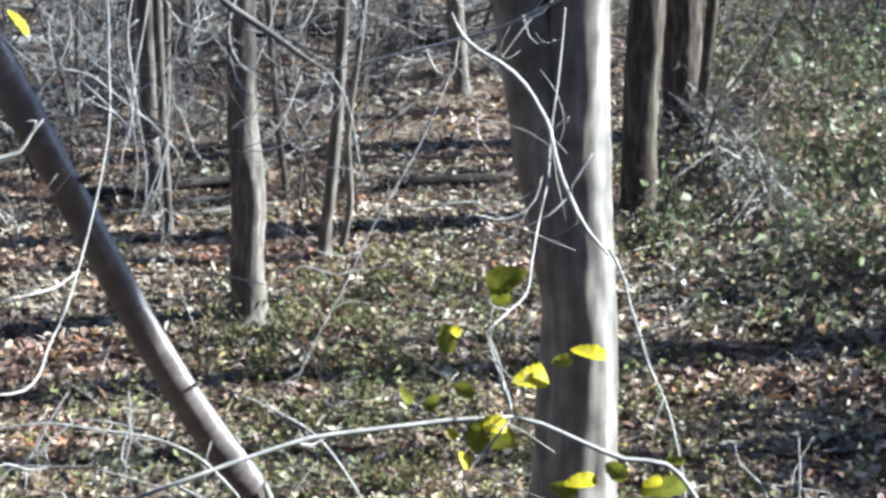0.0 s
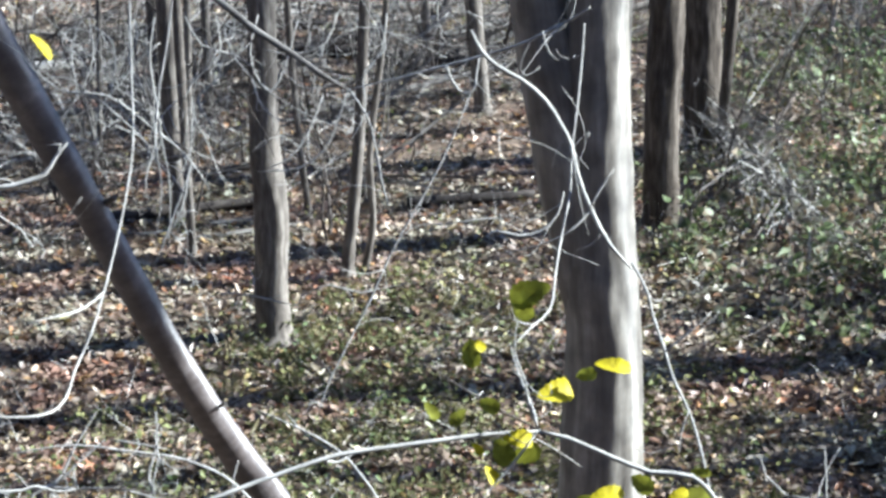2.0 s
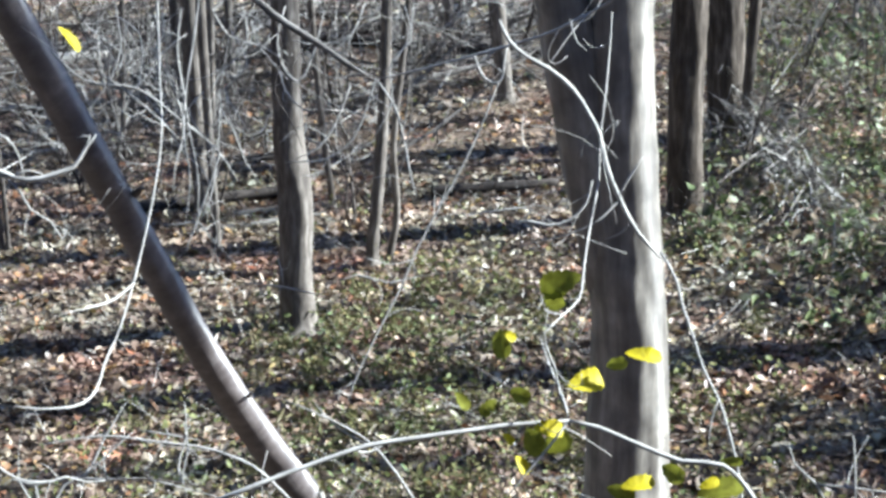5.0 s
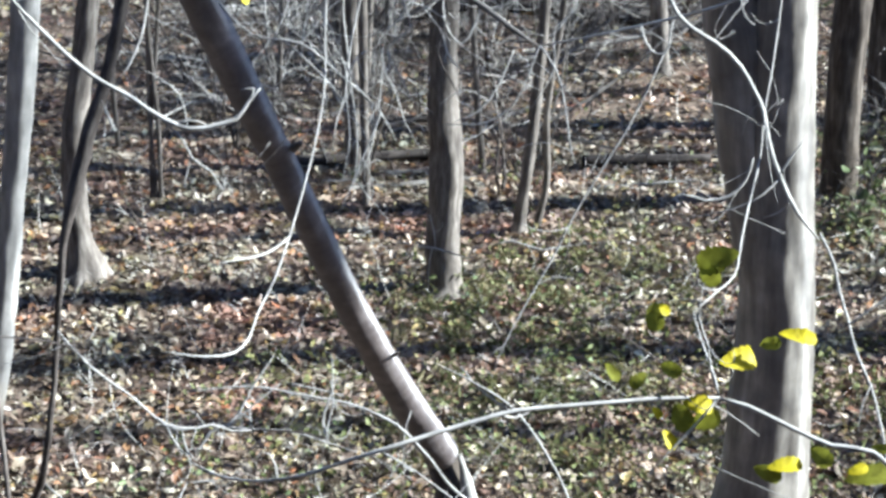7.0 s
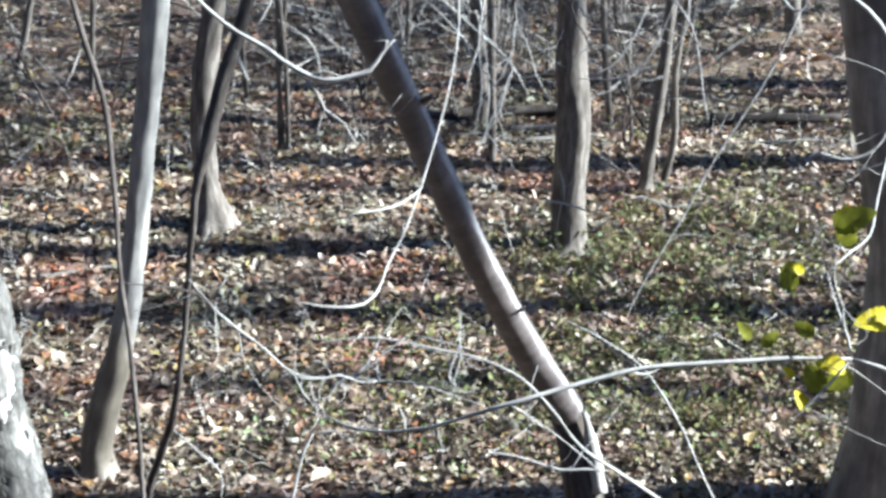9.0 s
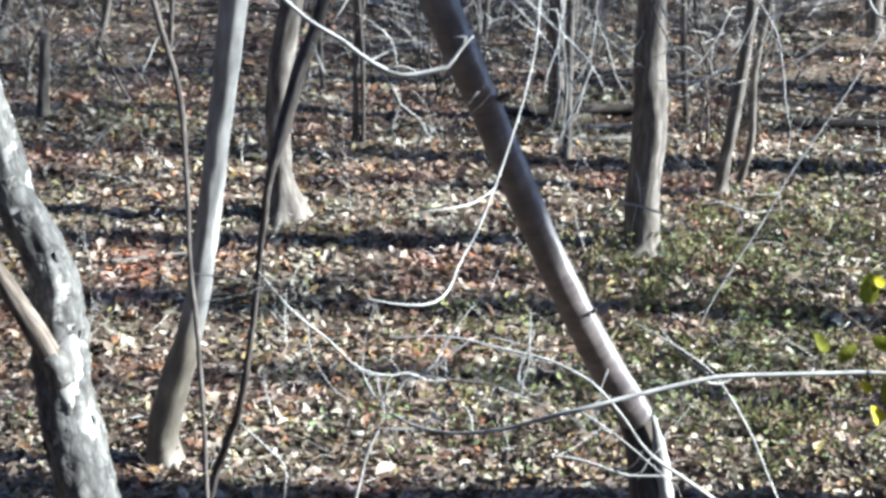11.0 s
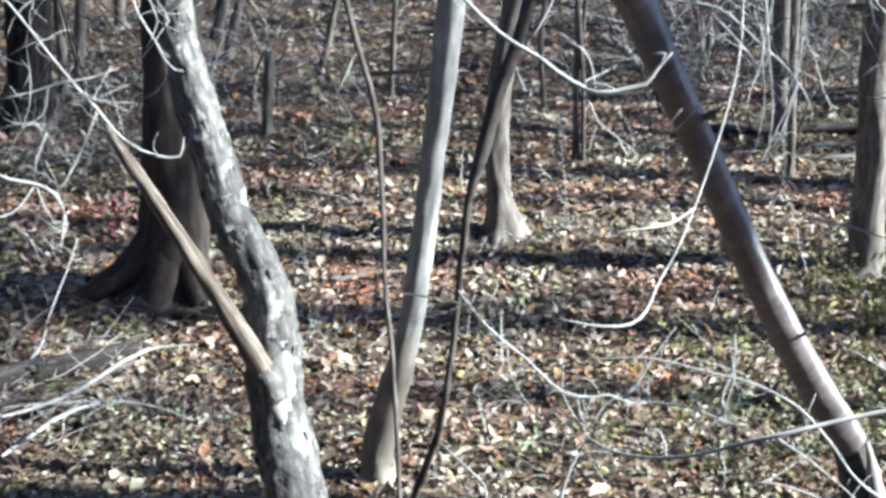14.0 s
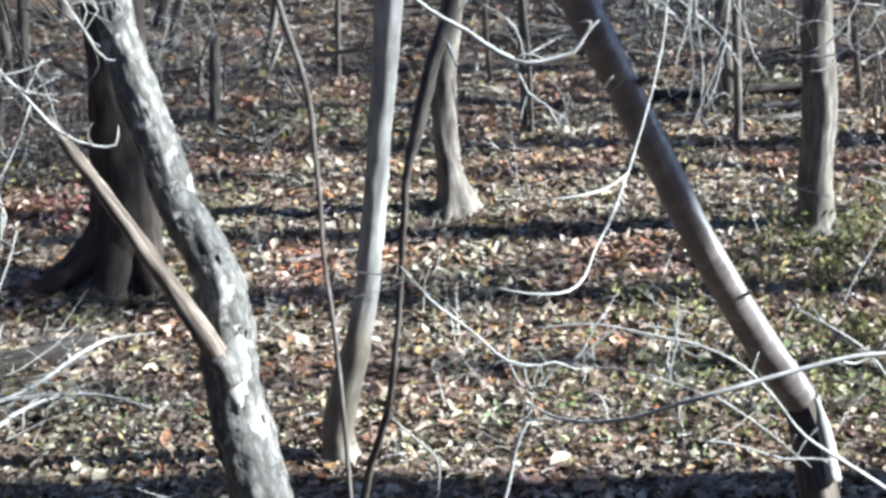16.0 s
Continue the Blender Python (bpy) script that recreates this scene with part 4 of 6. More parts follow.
twig(sapling_37, TWIG, [(0.864, 5.018, 5.009, 0.0022), (0.847, 4.956, 4.907, 0.0027), (0.830, 4.905, 4.832, 0.0026), (0.805, 4.842, 4.724, 0.0026), (0.792, 4.785, 4.631, 0.0026), (0.758, 4.704, 4.539, 0.0026), (0.729, 4.608, 4.470, 0.0026), (0.703, 4.517, 4.416, 0.0025), (0.653, 4.443, 4.408, 0.0025), (0.588, 4.364, 4.386, 0.0025)], spurs=9)
twig(sapling_37, TWIG, [(0.782, 4.822, 4.619, 0.0022), (0.763, 4.802, 4.566, 0.0031), (0.720, 4.789, 4.529, 0.0035), (0.663, 4.785, 4.519, 0.0035), (0.599, 4.790, 4.533, 0.0035), (0.571, 4.784, 4.515, 0.0026)], spurs=2)
twig(sapling_37, TWIG, [(0.602, 4.790, 4.533, 0.0026), (0.620, 4.800, 4.559, 0.0022), (0.578, 4.801, 4.563, 0.0026), (0.521, 4.799, 4.558, 0.0026), (0.414, 4.798, 4.555, 0.0022)], spurs=2)
twig(sapling_37, TWIG, [(0.741, 4.914, 5.018, 0.0022), (0.755, 4.895, 4.965, 0.0022), (0.778, 4.888, 4.945, 0.0022)], spurs=0)
branch_38 = thing("branch", (0.300, 5.300, 0), "bare forked branch hanging across the view", "branch", "hanging branches")
twig(branch_38, TWIG_GREY, [(-1.200, 5.600, 6.900, 0.0200), (-0.047, 5.380, 5.001, 0.0098), (-0.003, 5.363, 4.965, 0.0098), (0.101, 5.330, 4.900, 0.0092), (0.189, 5.298, 4.836, 0.0075), (0.260, 5.276, 4.794, 0.0064)], "stem", spurs=3)
twig(branch_38, TWIG, [(0.873, 4.988, 5.058, 0.0040), (0.845, 5.043, 5.024, 0.0041), (0.736, 5.094, 4.956, 0.0041), (0.616, 5.151, 4.903, 0.0042), (0.442, 5.212, 4.846, 0.0042), (0.260, 5.276, 4.794, 0.0042)], spurs=6)
twig(branch_38, TWIG, [(0.256, 5.179, 4.819, 0.0037), (0.302, 5.151, 4.754, 0.0032), (0.325, 5.114, 4.656, 0.0028), (0.339, 5.077, 4.557, 0.0028), (0.350, 5.064, 4.522, 0.0023)], spurs=1)
twig(branch_38, TWIG, [(0.260, 5.276, 4.794, 0.0028), (0.231, 5.253, 4.721, 0.0024), (0.190, 5.229, 4.642, 0.0024), (0.120, 5.220, 4.596, 0.0028), (0.006, 5.228, 4.588, 0.0024)], spurs=3)
twig(branch_38, TWIG, [(0.508, 5.026, 4.910, 0.0027), (0.521, 5.010, 4.869, 0.0036), (0.549, 4.997, 4.842, 0.0036), (0.571, 4.998, 4.848, 0.0036), (0.580, 5.009, 4.883, 0.0031), (0.591, 5.024, 4.928, 0.0031)], spurs=0)
twig(branch_38, TWIG, [(0.566, 4.996, 4.842, 0.0022), (0.512, 4.962, 4.732, 0.0027), (0.462, 4.936, 4.643, 0.0022), (0.409, 4.912, 4.561, 0.0027), (0.340, 4.880, 4.452, 0.0027), (0.282, 4.847, 4.342, 0.0027), (0.217, 4.815, 4.233, 0.0022), (0.156, 4.782, 4.123, 0.0022), (0.132, 4.763, 4.061, 0.0018)], spurs=5)
sapling_39 = thing("sapling", (1.500, 4.000, 0), "pale bare sapling branch with a few yellow leaves", "sapling", "saplings")
twig(sapling_39, TWIG, [(0.584, 3.873, 4.387, 0.0050), (0.645, 3.862, 4.371, 0.0055), (0.733, 3.839, 4.332, 0.0055), (0.815, 3.819, 4.300, 0.0055), (0.902, 3.807, 4.290, 0.0059), (0.933, 3.795, 4.266, 0.0055), (0.967, 3.774, 4.216, 0.0059), (1.300, 4.200, 2.800, 0.0120), (1.500, 4.000, -0.100, 0.0200)], "stem", spurs=2)
twig(sapling_39, TWIG, [(0.612, 4.059, 4.302, 0.0050), (0.457, 4.041, 4.306, 0.0055), (0.311, 4.022, 4.303, 0.0055), (0.157, 4.001, 4.299, 0.0055), (0.016, 3.971, 4.270, 0.0055), (-0.139, 3.937, 4.233, 0.0050), (-0.245, 3.966, 4.180, 0.0046), (-0.351, 4.052, 4.107, 0.0047), (-0.422, 4.149, 4.052, 0.0036), (-0.504, 4.249, 4.007, 0.0037), (-0.580, 4.357, 3.979, 0.0033), (-0.625, 4.466, 3.947, 0.0034)], spurs=6)
twig(sapling_39, TWIG, [(0.584, 3.883, 4.382, 0.0033), (0.540, 3.865, 4.331, 0.0030), (0.492, 3.848, 4.286, 0.0022), (0.438, 3.829, 4.232, 0.0019)], spurs=2)
twig(sapling_39, TWIG, [(0.584, 3.885, 4.388, 0.0022), (0.592, 4.005, 4.374, 0.0027), (0.576, 4.142, 4.410, 0.0023), (0.575, 4.271, 4.424, 0.0024)], spurs=2)
twig(sapling_39, TWIG_DARK, [(0.591, 3.931, 4.367, 0.0019), (0.528, 3.943, 4.399, 0.0019), (0.431, 3.964, 4.458, 0.0019), (0.340, 3.987, 4.521, 0.0015)], spurs=3)
for material, at, size, turn, narrow in [
        (YELLOW, (0.628, 3.900, 4.465), 0.084, (55, 78, 40), 0.74), (YELLOW, (0.751, 3.900, 4.519), 0.080, (50, 62, 25), 0.5), (YGREEN, (0.689, 3.898, 4.501), 0.048, (60, 100, -15), 0.7),
        (YELLOW, (0.545, 3.896, 4.362), 0.066, (55, 65, 30), 0.75), (YGREEN, (0.510, 3.902, 4.330), 0.070, (65, 40, -20), 0.8), (YELLOW, (0.487, 3.900, 4.277), 0.046, (70, 15, 30), 0.75),
        (YELLOW, (0.457, 3.900, 4.341), 0.032, (70, 30, 25), 0.7), (YGREEN, (0.560, 3.910, 4.318), 0.075, (60, 110, -25), 0.7), (YELLOW, (0.740, 3.900, 4.218), 0.078, (45, 80, 25), 0.55),
        (YGREEN, (0.814, 3.905, 4.235), 0.062, (60, 60, -20), 0.75), (YELLOW, (0.896, 3.900, 4.206), 0.048, (55, 95, 20), 0.6), (YGREEN, (0.921, 3.900, 4.193), 0.105, (35, 85, 10), 0.6),
        (YGREEN, (0.700, 3.905, 4.196), 0.070, (55, 70, -15), 0.6), (YGREEN, (0.568, 3.900, 4.690), 0.092, (70, -58, -35), 0.75), (YGREEN, (0.552, 3.903, 4.655), 0.070, (75, 75, -40), 0.7),
        (YGREEN, (0.444, 3.900, 4.562), 0.066, (70, 20, -25), 0.75), (YELLOW, (0.462, 3.897, 4.580), 0.034, (70, 40, 25), 0.7), (YGREEN, (0.360, 3.900, 4.435), 0.046, (70, 25, 20), 0.65),
        (YGREEN, (0.414, 3.900, 4.417), 0.046, (70, -40, -15), 0.7), (YGREEN, (0.481, 3.900, 4.442), 0.055, (60, 70, -20), 0.7), (YGREEN, (0.944, 3.900, 4.256), 0.046, (60, 80, 0), 0.5)]:
    leaf(sapling_39, material, at, size, turn, seed=round(at[0] * 1000), narrow=narrow)
twig(sapling_39, TWIG, [(0.584, 3.880, 4.388, 0.0030), (0.566, 3.888, 4.440, 0.0028), (0.556, 3.892, 4.500, 0.0025), (0.536, 3.896, 4.560, 0.0020), (0.545, 3.900, 4.640, 0.0015)], spurs=2)
branch_40 = thing("branch", (-0.400, 5.000, 0), "thin pale drooping twigs hanging from above", "branch", "hanging branches")
twig(branch_40, TWIG, [(-0.550, 5.400, 6.600, 0.0120), (-0.313, 5.313, 4.943, 0.0033), (-0.314, 5.235, 4.837, 0.0028), (-0.314, 5.154, 4.719, 0.0028), (-0.334, 5.072, 4.603, 0.0028), (-0.361, 4.997, 4.502, 0.0028), (-0.395, 4.919, 4.396, 0.0032), (-0.432, 4.838, 4.293, 0.0032), (-0.476, 4.761, 4.215, 0.0031), (-0.493, 4.698, 4.175, 0.0036), (-0.524, 4.645, 4.162, 0.0035), (-0.583, 4.600, 4.171, 0.0031), (-0.696, 4.563, 4.202, 0.0022)], "stem", spurs=4)
twig(branch_40, TWIG, [(-0.397, 4.895, 4.382, 0.0036), (-0.440, 4.820, 4.370, 0.0036), (-0.477, 4.752, 4.380, 0.0031), (-0.572, 4.684, 4.387, 0.0022)], spurs=1)
twig(branch_40, TWIG, [(-0.169, 5.295, 4.603, 0.0029), (-0.200, 5.268, 4.528, 0.0029), (-0.239, 5.236, 4.440, 0.0029), (-0.285, 5.198, 4.339, 0.0024)], spurs=3)
twig(branch_40, TWIG, [(-0.332, 5.230, 4.426, 0.0024), (-0.285, 5.230, 4.426, 0.0029), (-0.239, 5.231, 4.429, 0.0029), (-0.208, 5.214, 4.382, 0.0024)], spurs=2)
twig(branch_40, TWIG, [(-0.300, 5.500, 6.600, 0.0100), (-0.223, 5.408, 4.913, 0.0029), (-0.254, 5.358, 4.775, 0.0029), (-0.267, 5.310, 4.644, 0.0029), (-0.257, 5.273, 4.542, 0.0024), (-0.277, 5.225, 4.411, 0.0019)], spurs=6)
twig(branch_40, TWIG, [(0.199, 5.450, 4.736, 0.0024), (0.151, 5.415, 4.639, 0.0029), (0.096, 5.390, 4.573, 0.0029), (0.033, 5.382, 4.549, 0.0024)], spurs=2)
branch_41 = thing("branch", (-1.600, 5.000, 0), "pale bare branch with an upturned end", "branch", "hanging branches")
twig(branch_41, TWIG, [(-1.900, 5.100, 6.800, 0.0160), (-1.101, 4.966, 5.014, 0.0040), (-1.059, 4.949, 4.967, 0.0040), (-0.987, 4.924, 4.900, 0.0054), (-0.881, 4.893, 4.813, 0.0054), (-0.781, 4.873, 4.760, 0.0059), (-0.703, 4.855, 4.710, 0.0065), (-0.639, 4.846, 4.686, 0.0070), (-0.561, 4.850, 4.697, 0.0070), (-0.518, 4.856, 4.713, 0.0059), (-0.489, 4.871, 4.753, 0.0040), (-0.458, 4.883, 4.786, 0.0031)], "stem", spurs=3)
twig(branch_41, TWIG, [(-0.489, 4.872, 4.756, 0.0026), (-0.475, 4.881, 4.782, 0.0026), (-0.511, 4.880, 4.780, 0.0022)], spurs=0)
twig(branch_41, TWIG, [(-0.728, 4.890, 4.806, 0.0022), (-0.681, 4.884, 4.790, 0.0026), (-0.653, 4.868, 4.746, 0.0026), (-0.642, 4.845, 4.684, 0.0026)], spurs=1)
twig(branch_41, TWIG, [(-0.703, 4.854, 4.706, 0.0031), (-0.653, 4.837, 4.660, 0.0026), (-0.632, 4.822, 4.619, 0.0026), (-0.582, 4.810, 4.586, 0.0022), (-0.553, 4.794, 4.542, 0.0022), (-0.552, 4.803, 4.569, 0.0018)], spurs=2)
twig(branch_41, TWIG, [(-0.632, 4.822, 4.619, 0.0018), (-0.646, 4.807, 4.579, 0.0018), (-0.652, 4.795, 4.546, 0.0018)], spurs=0)
twig(branch_41, TWIG, [(-1.200, 5.300, 6.600, 0.0100), (-0.765, 5.106, 4.960, 0.0027), (-0.785, 5.071, 4.863, 0.0032), (-0.819, 5.046, 4.794, 0.0032), (-0.838, 5.036, 4.767, 0.0027)], spurs=2)
sapling_42 = thing("sapling", (-1.423, 5.630, 0), "dark slender sapling with a crooked stem", "sapling", "saplings")
limb(sapling_42, "stem", TWIG_DARK, [(-1.718, 5.687, -0.100, 0.0179), (-1.543, 5.687, 1.441, 0.0158), (-1.368, 5.687, 2.981, 0.0137), (-1.310, 5.653, 3.168, 0.0126), (-1.251, 5.603, 3.317, 0.0124), (-1.209, 5.543, 3.446, 0.0113), (-1.175, 5.521, 3.649, 0.0094), (-1.150, 5.518, 3.855, 0.0093), (-1.127, 5.482, 3.978, 0.0100), (-1.100, 5.470, 4.161, 0.0123), (-1.061, 5.494, 4.327, 0.0212), (-1.024, 5.522, 4.456, 0.0219), (-0.987, 5.544, 4.569, 0.0210), (-0.950, 5.565, 4.681, 0.0193), (-0.757, 5.676, 5.841, 0.0154), (-0.564, 5.786, 7.000, 0.0116)], 0.04, 10, rough=0.15, kink=0.4)
twig(sapling_42, TWIG, [(-1.252, 5.664, 3.283, 0.0044), (-1.162, 5.647, 3.203, 0.0044), (-1.105, 5.637, 3.153, 0.0039), (-1.101, 5.591, 3.037, 0.0033)], spurs=2)
twig(sapling_42, TWIG, [(-1.111, 5.348, 3.933, 0.0041), (-1.029, 5.350, 3.824, 0.0041), (-0.914, 5.359, 3.721, 0.0041), (-0.814, 5.369, 3.624, 0.0041), (-0.727, 5.404, 3.597, 0.0041), (-0.689, 5.439, 3.592, 0.0036), (-0.633, 5.467, 3.558, 0.0031), (-0.578, 5.502, 3.545, 0.0026)], spurs=6)
twig(sapling_42, TWIG, [(-1.037, 5.393, 3.877, 0.0026), (-1.014, 5.409, 3.908, 0.0026), (-1.008, 5.421, 3.935, 0.0020)], spurs=0)
twig(sapling_42, TWIG_DARK, [(-1.275, 5.130, 4.005, 0.0024), (-1.183, 5.220, 3.961, 0.0030), (-1.099, 5.304, 3.909, 0.0030), (-1.008, 5.373, 3.816, 0.0026)], spurs=1)
twig(sapling_42, TWIG, [(-0.830, 5.471, 3.576, 0.0037), (-0.801, 5.454, 3.521, 0.0037), (-0.756, 5.443, 3.474, 0.0031)], spurs=1)
twig(sapling_42, TWIG, [(-0.965, 5.512, 4.554, 0.0061), (-0.937, 5.490, 4.487, 0.0045), (-0.942, 5.495, 4.502, 0.0040)], spurs=1)
twig(sapling_42, TWIG_DARK, [(-0.934, 5.381, 4.486, 0.0024), (-0.912, 5.344, 4.383, 0.0024), (-0.858, 5.312, 4.281, 0.0020), (-0.808, 5.297, 4.222, 0.0020)], spurs=1)
sapling_43 = thing("sapling", (-0.911, 5.450, 0), "pale slender forked sapling", "sapling", "saplings")
twig(sapling_43, TWIG, [(-1.060, 5.303, -0.100, 0.0081), (-0.960, 5.303, 1.518, 0.0066), (-0.860, 5.303, 3.136, 0.0051), (-0.834, 5.336, 3.212, 0.0051), (-0.792, 5.404, 3.365, 0.0051), (-0.766, 5.425, 3.410, 0.0051)], "stem", spurs=4)
twig(sapling_43, TWIG, [(-0.837, 5.480, 3.566, 0.0042), (-0.780, 5.483, 3.554, 0.0042), (-0.703, 5.495, 3.562, 0.0042), (-0.573, 5.504, 3.544, 0.0042), (-0.473, 5.514, 3.537, 0.0037), (-0.357, 5.513, 3.500, 0.0031), (-0.256, 5.511, 3.465, 0.0026)], spurs=3)
twig(sapling_43, TWIG, [(-0.742, 5.455, 3.474, 0.0047), (-0.702, 5.488, 3.543, 0.0047), (-0.640, 5.505, 3.567, 0.0042), (-0.579, 5.550, 3.659, 0.0037), (-0.511, 5.597, 3.751, 0.0026)], spurs=3)
twig(sapling_43, TWIG, [(-0.639, 5.502, 3.559, 0.0037), (-0.561, 5.537, 3.621, 0.0031), (-0.490, 5.567, 3.672, 0.0026)], spurs=3)
twig(sapling_43, TWIG, [(-0.775, 5.423, 3.406, 0.0037), (-0.724, 5.430, 3.408, 0.0031), (-0.673, 5.437, 3.410, 0.0026)], spurs=3)
twig(sapling_43, TWIG, [(-0.785, 5.481, 3.551, 0.0037), (-0.771, 5.461, 3.497, 0.0037), (-0.732, 5.450, 3.458, 0.0037)], spurs=3)
twig(sapling_43, TWIG, [(-0.337, 5.612, 3.737, 0.0026), (-0.335, 5.575, 3.646, 0.0031), (-0.364, 5.534, 3.553, 0.0037), (-0.349, 5.514, 3.500, 0.0031)], spurs=3)
twig(sapling_43, TWIG, [(-0.573, 5.504, 3.544, 0.0037), (-0.583, 5.516, 3.577, 0.0031), (-0.582, 5.533, 3.616, 0.0026)], spurs=3)
twig(sapling_43, TWIG, [(-0.481, 5.568, 3.672, 0.0021), (-0.386, 5.570, 3.649, 0.0031), (-0.301, 5.572, 3.626, 0.0031)], spurs=3)
twig(sapling_43, TWIG_DARK, [(-0.573, 5.457, 3.566, 0.0026), (-0.473, 5.470, 3.558, 0.0026), (-0.373, 5.478, 3.535, 0.0026), (-0.271, 5.483, 3.504, 0.0026)], spurs=3)
sapling_44 = thing("sapling", (0.208, 5.641, 0), "pale arching sapling bent to one side", "sapling", "saplings")
twig(sapling_44, TWIG, [(-0.763, 5.472, 3.686, 0.0021), (-0.565, 5.506, 3.686, 0.0031), (-0.414, 5.518, 3.652, 0.0036), (-0.245, 5.528, 3.605, 0.0042), (-0.142, 5.524, 3.551, 0.0047), (-0.054, 5.539, 3.448, 0.0047), (0.037, 5.544, 3.321, 0.0047), (0.143, 5.568, 3.232, 0.0065), (0.232, 5.595, 3.158, 0.0065), (0.700, 6.200, 2.200, 0.0150), (0.900, 6.200, -0.100, 0.0200)], "stem", spurs=6)
twig(sapling_44, TWIG, [(-0.331, 5.411, 3.755, 0.0026), (-0.322, 5.385, 3.685, 0.0031), (-0.342, 5.360, 3.615, 0.0026), (-0.336, 5.343, 3.568, 0.0021)], spurs=3)
twig(sapling_44, TWIG, [(-0.267, 5.469, 3.329, 0.0031), (-0.205, 5.477, 3.325, 0.0042), (-0.111, 5.483, 3.298, 0.0042), (-0.026, 5.486, 3.270, 0.0042), (0.057, 5.499, 3.266, 0.0037), (0.125, 5.507, 3.257, 0.0037)], spurs=3)
twig(sapling_44, TWIG, [(0.008, 5.486, 3.254, 0.0026), (0.038, 5.513, 3.309, 0.0026), (0.077, 5.535, 3.348, 0.0021)], spurs=1)
twig(sapling_44, TWIG, [(-0.119, 5.527, 3.411, 0.0021), (-0.117, 5.565, 3.505, 0.0026), (-0.096, 5.593, 3.568, 0.0026)], spurs=1)
sapling_45 = thing("sapling", (0.498, 5.665, 0), "thin pale sapling twigs rising from the ground", "sapling", "saplings")
twig(sapling_45, TWIG, [(-0.034, 5.796, 3.644, 0.0028), (0.082, 5.777, 3.590, 0.0033), (0.224, 5.744, 3.502, 0.0039), (0.304, 5.708, 3.402, 0.0039), (0.357, 5.677, 3.318, 0.0039), (0.401, 5.644, 3.227, 0.0039), (0.750, 6.600, 2.200, 0.0110), (0.850, 6.700, -0.100, 0.0150)], "stem", spurs=5)
twig(sapling_45, TWIG, [(0.055, 5.791, 3.630, 0.0028), (0.117, 5.766, 3.560, 0.0033), (0.188, 5.749, 3.513, 0.0033), (0.233, 5.738, 3.485, 0.0033)], spurs=2)
twig(sapling_45, TWIG, [(-0.151, 6.018, 3.960, 0.0022), (-0.034, 6.012, 3.943, 0.0034), (0.029, 6.006, 3.926, 0.0034), (0.110, 6.000, 3.909, 0.0022)], spurs=4)
twig(sapling_45, TWIG, [(-0.043, 6.049, 4.044, 0.0022), (-0.029, 6.030, 3.993, 0.0028), (-0.025, 6.012, 3.943, 0.0028)], spurs=1)
twig(sapling_45, TWIG, [(0.136, 5.263, 4.224, 0.0024), (0.191, 5.269, 4.239, 0.0029), (0.278, 5.259, 4.214, 0.0029), (0.317, 5.262, 4.220, 0.0029)], spurs=2)
sapling_46 = thing("sapling", (-1.075, 4.416, 0), "thin dark upright sapling stem", "sapling", "saplings")
limb(sapling_46, "stem", TWIG_DARK, [(-1.062, 4.387, -0.100, 0.0095), (-1.062, 4.387, 1.795, 0.0079), (-1.062, 4.387, 3.690, 0.0063), (-1.083, 4.483, 3.939, 0.0063), (-1.106, 4.552, 4.123, 0.0070), (-1.134, 4.616, 4.293, 0.0063), (-1.144, 4.666, 4.424, 0.0070), (-1.166, 4.731, 4.595, 0.0077), (-1.194, 4.773, 4.713, 0.0077), (-1.227, 4.799, 4.791, 0.0077), (-1.251, 4.826, 4.870, 0.0077), (-1.393, 4.994, 5.835, 0.0062), (-1.536, 5.163, 6.800, 0.0046)], 0.04, 8, rough=0.12, kink=0.4)
twig(sapling_46, TWIG, [(-1.232, 4.799, 4.794, 0.0026), (-1.251, 4.774, 4.739, 0.0026), (-1.279, 4.745, 4.680, 0.0017)], spurs=0)
branch_47 = thing("branch", (-2.200, 5.200, 0), "pale curling bare twigs at the end of a hanging branch", "branch", "hanging branches")
twig(branch_47, TWIG, [(-2.600, 5.300, 6.800, 0.0140), (-2.235, 4.902, 4.899, 0.0041), (-2.189, 4.894, 4.849, 0.0037), (-2.097, 4.873, 4.743, 0.0041), (-2.028, 4.859, 4.666, 0.0041), (-1.959, 4.847, 4.595, 0.0041), (-1.882, 4.834, 4.517, 0.0041), (-1.793, 4.838, 4.476, 0.0037), (-1.736, 4.850, 4.475, 0.0032), (-1.728, 4.869, 4.520, 0.0023)], "stem", spurs=3)
twig(branch_47, TWIG, [(-2.206, 4.802, 4.622, 0.0032), (-2.113, 4.830, 4.640, 0.0032), (-2.049, 4.852, 4.659, 0.0037), (-1.977, 4.871, 4.668, 0.0032), (-1.902, 4.897, 4.693, 0.0023)], spurs=2)
twig(branch_47, TWIG, [(-1.955, 4.844, 4.585, 0.0032), (-1.977, 4.816, 4.526, 0.0032), (-2.002, 4.787, 4.465, 0.0037), (-2.046, 4.747, 4.385, 0.0041)], spurs=1)
twig(branch_47, TWIG, [(-2.182, 4.690, 4.458, 0.0061), (-2.145, 4.692, 4.443, 0.0061), (-2.080, 4.701, 4.428, 0.0056), (-2.029, 4.702, 4.402, 0.0056), (-2.003, 4.691, 4.357, 0.0036)], spurs=2)
twig(branch_47, TWIG, [(-2.003, 4.691, 4.357, 0.0027), (-2.006, 4.669, 4.303, 0.0023), (-2.009, 4.653, 4.262, 0.0018)], spurs=1)
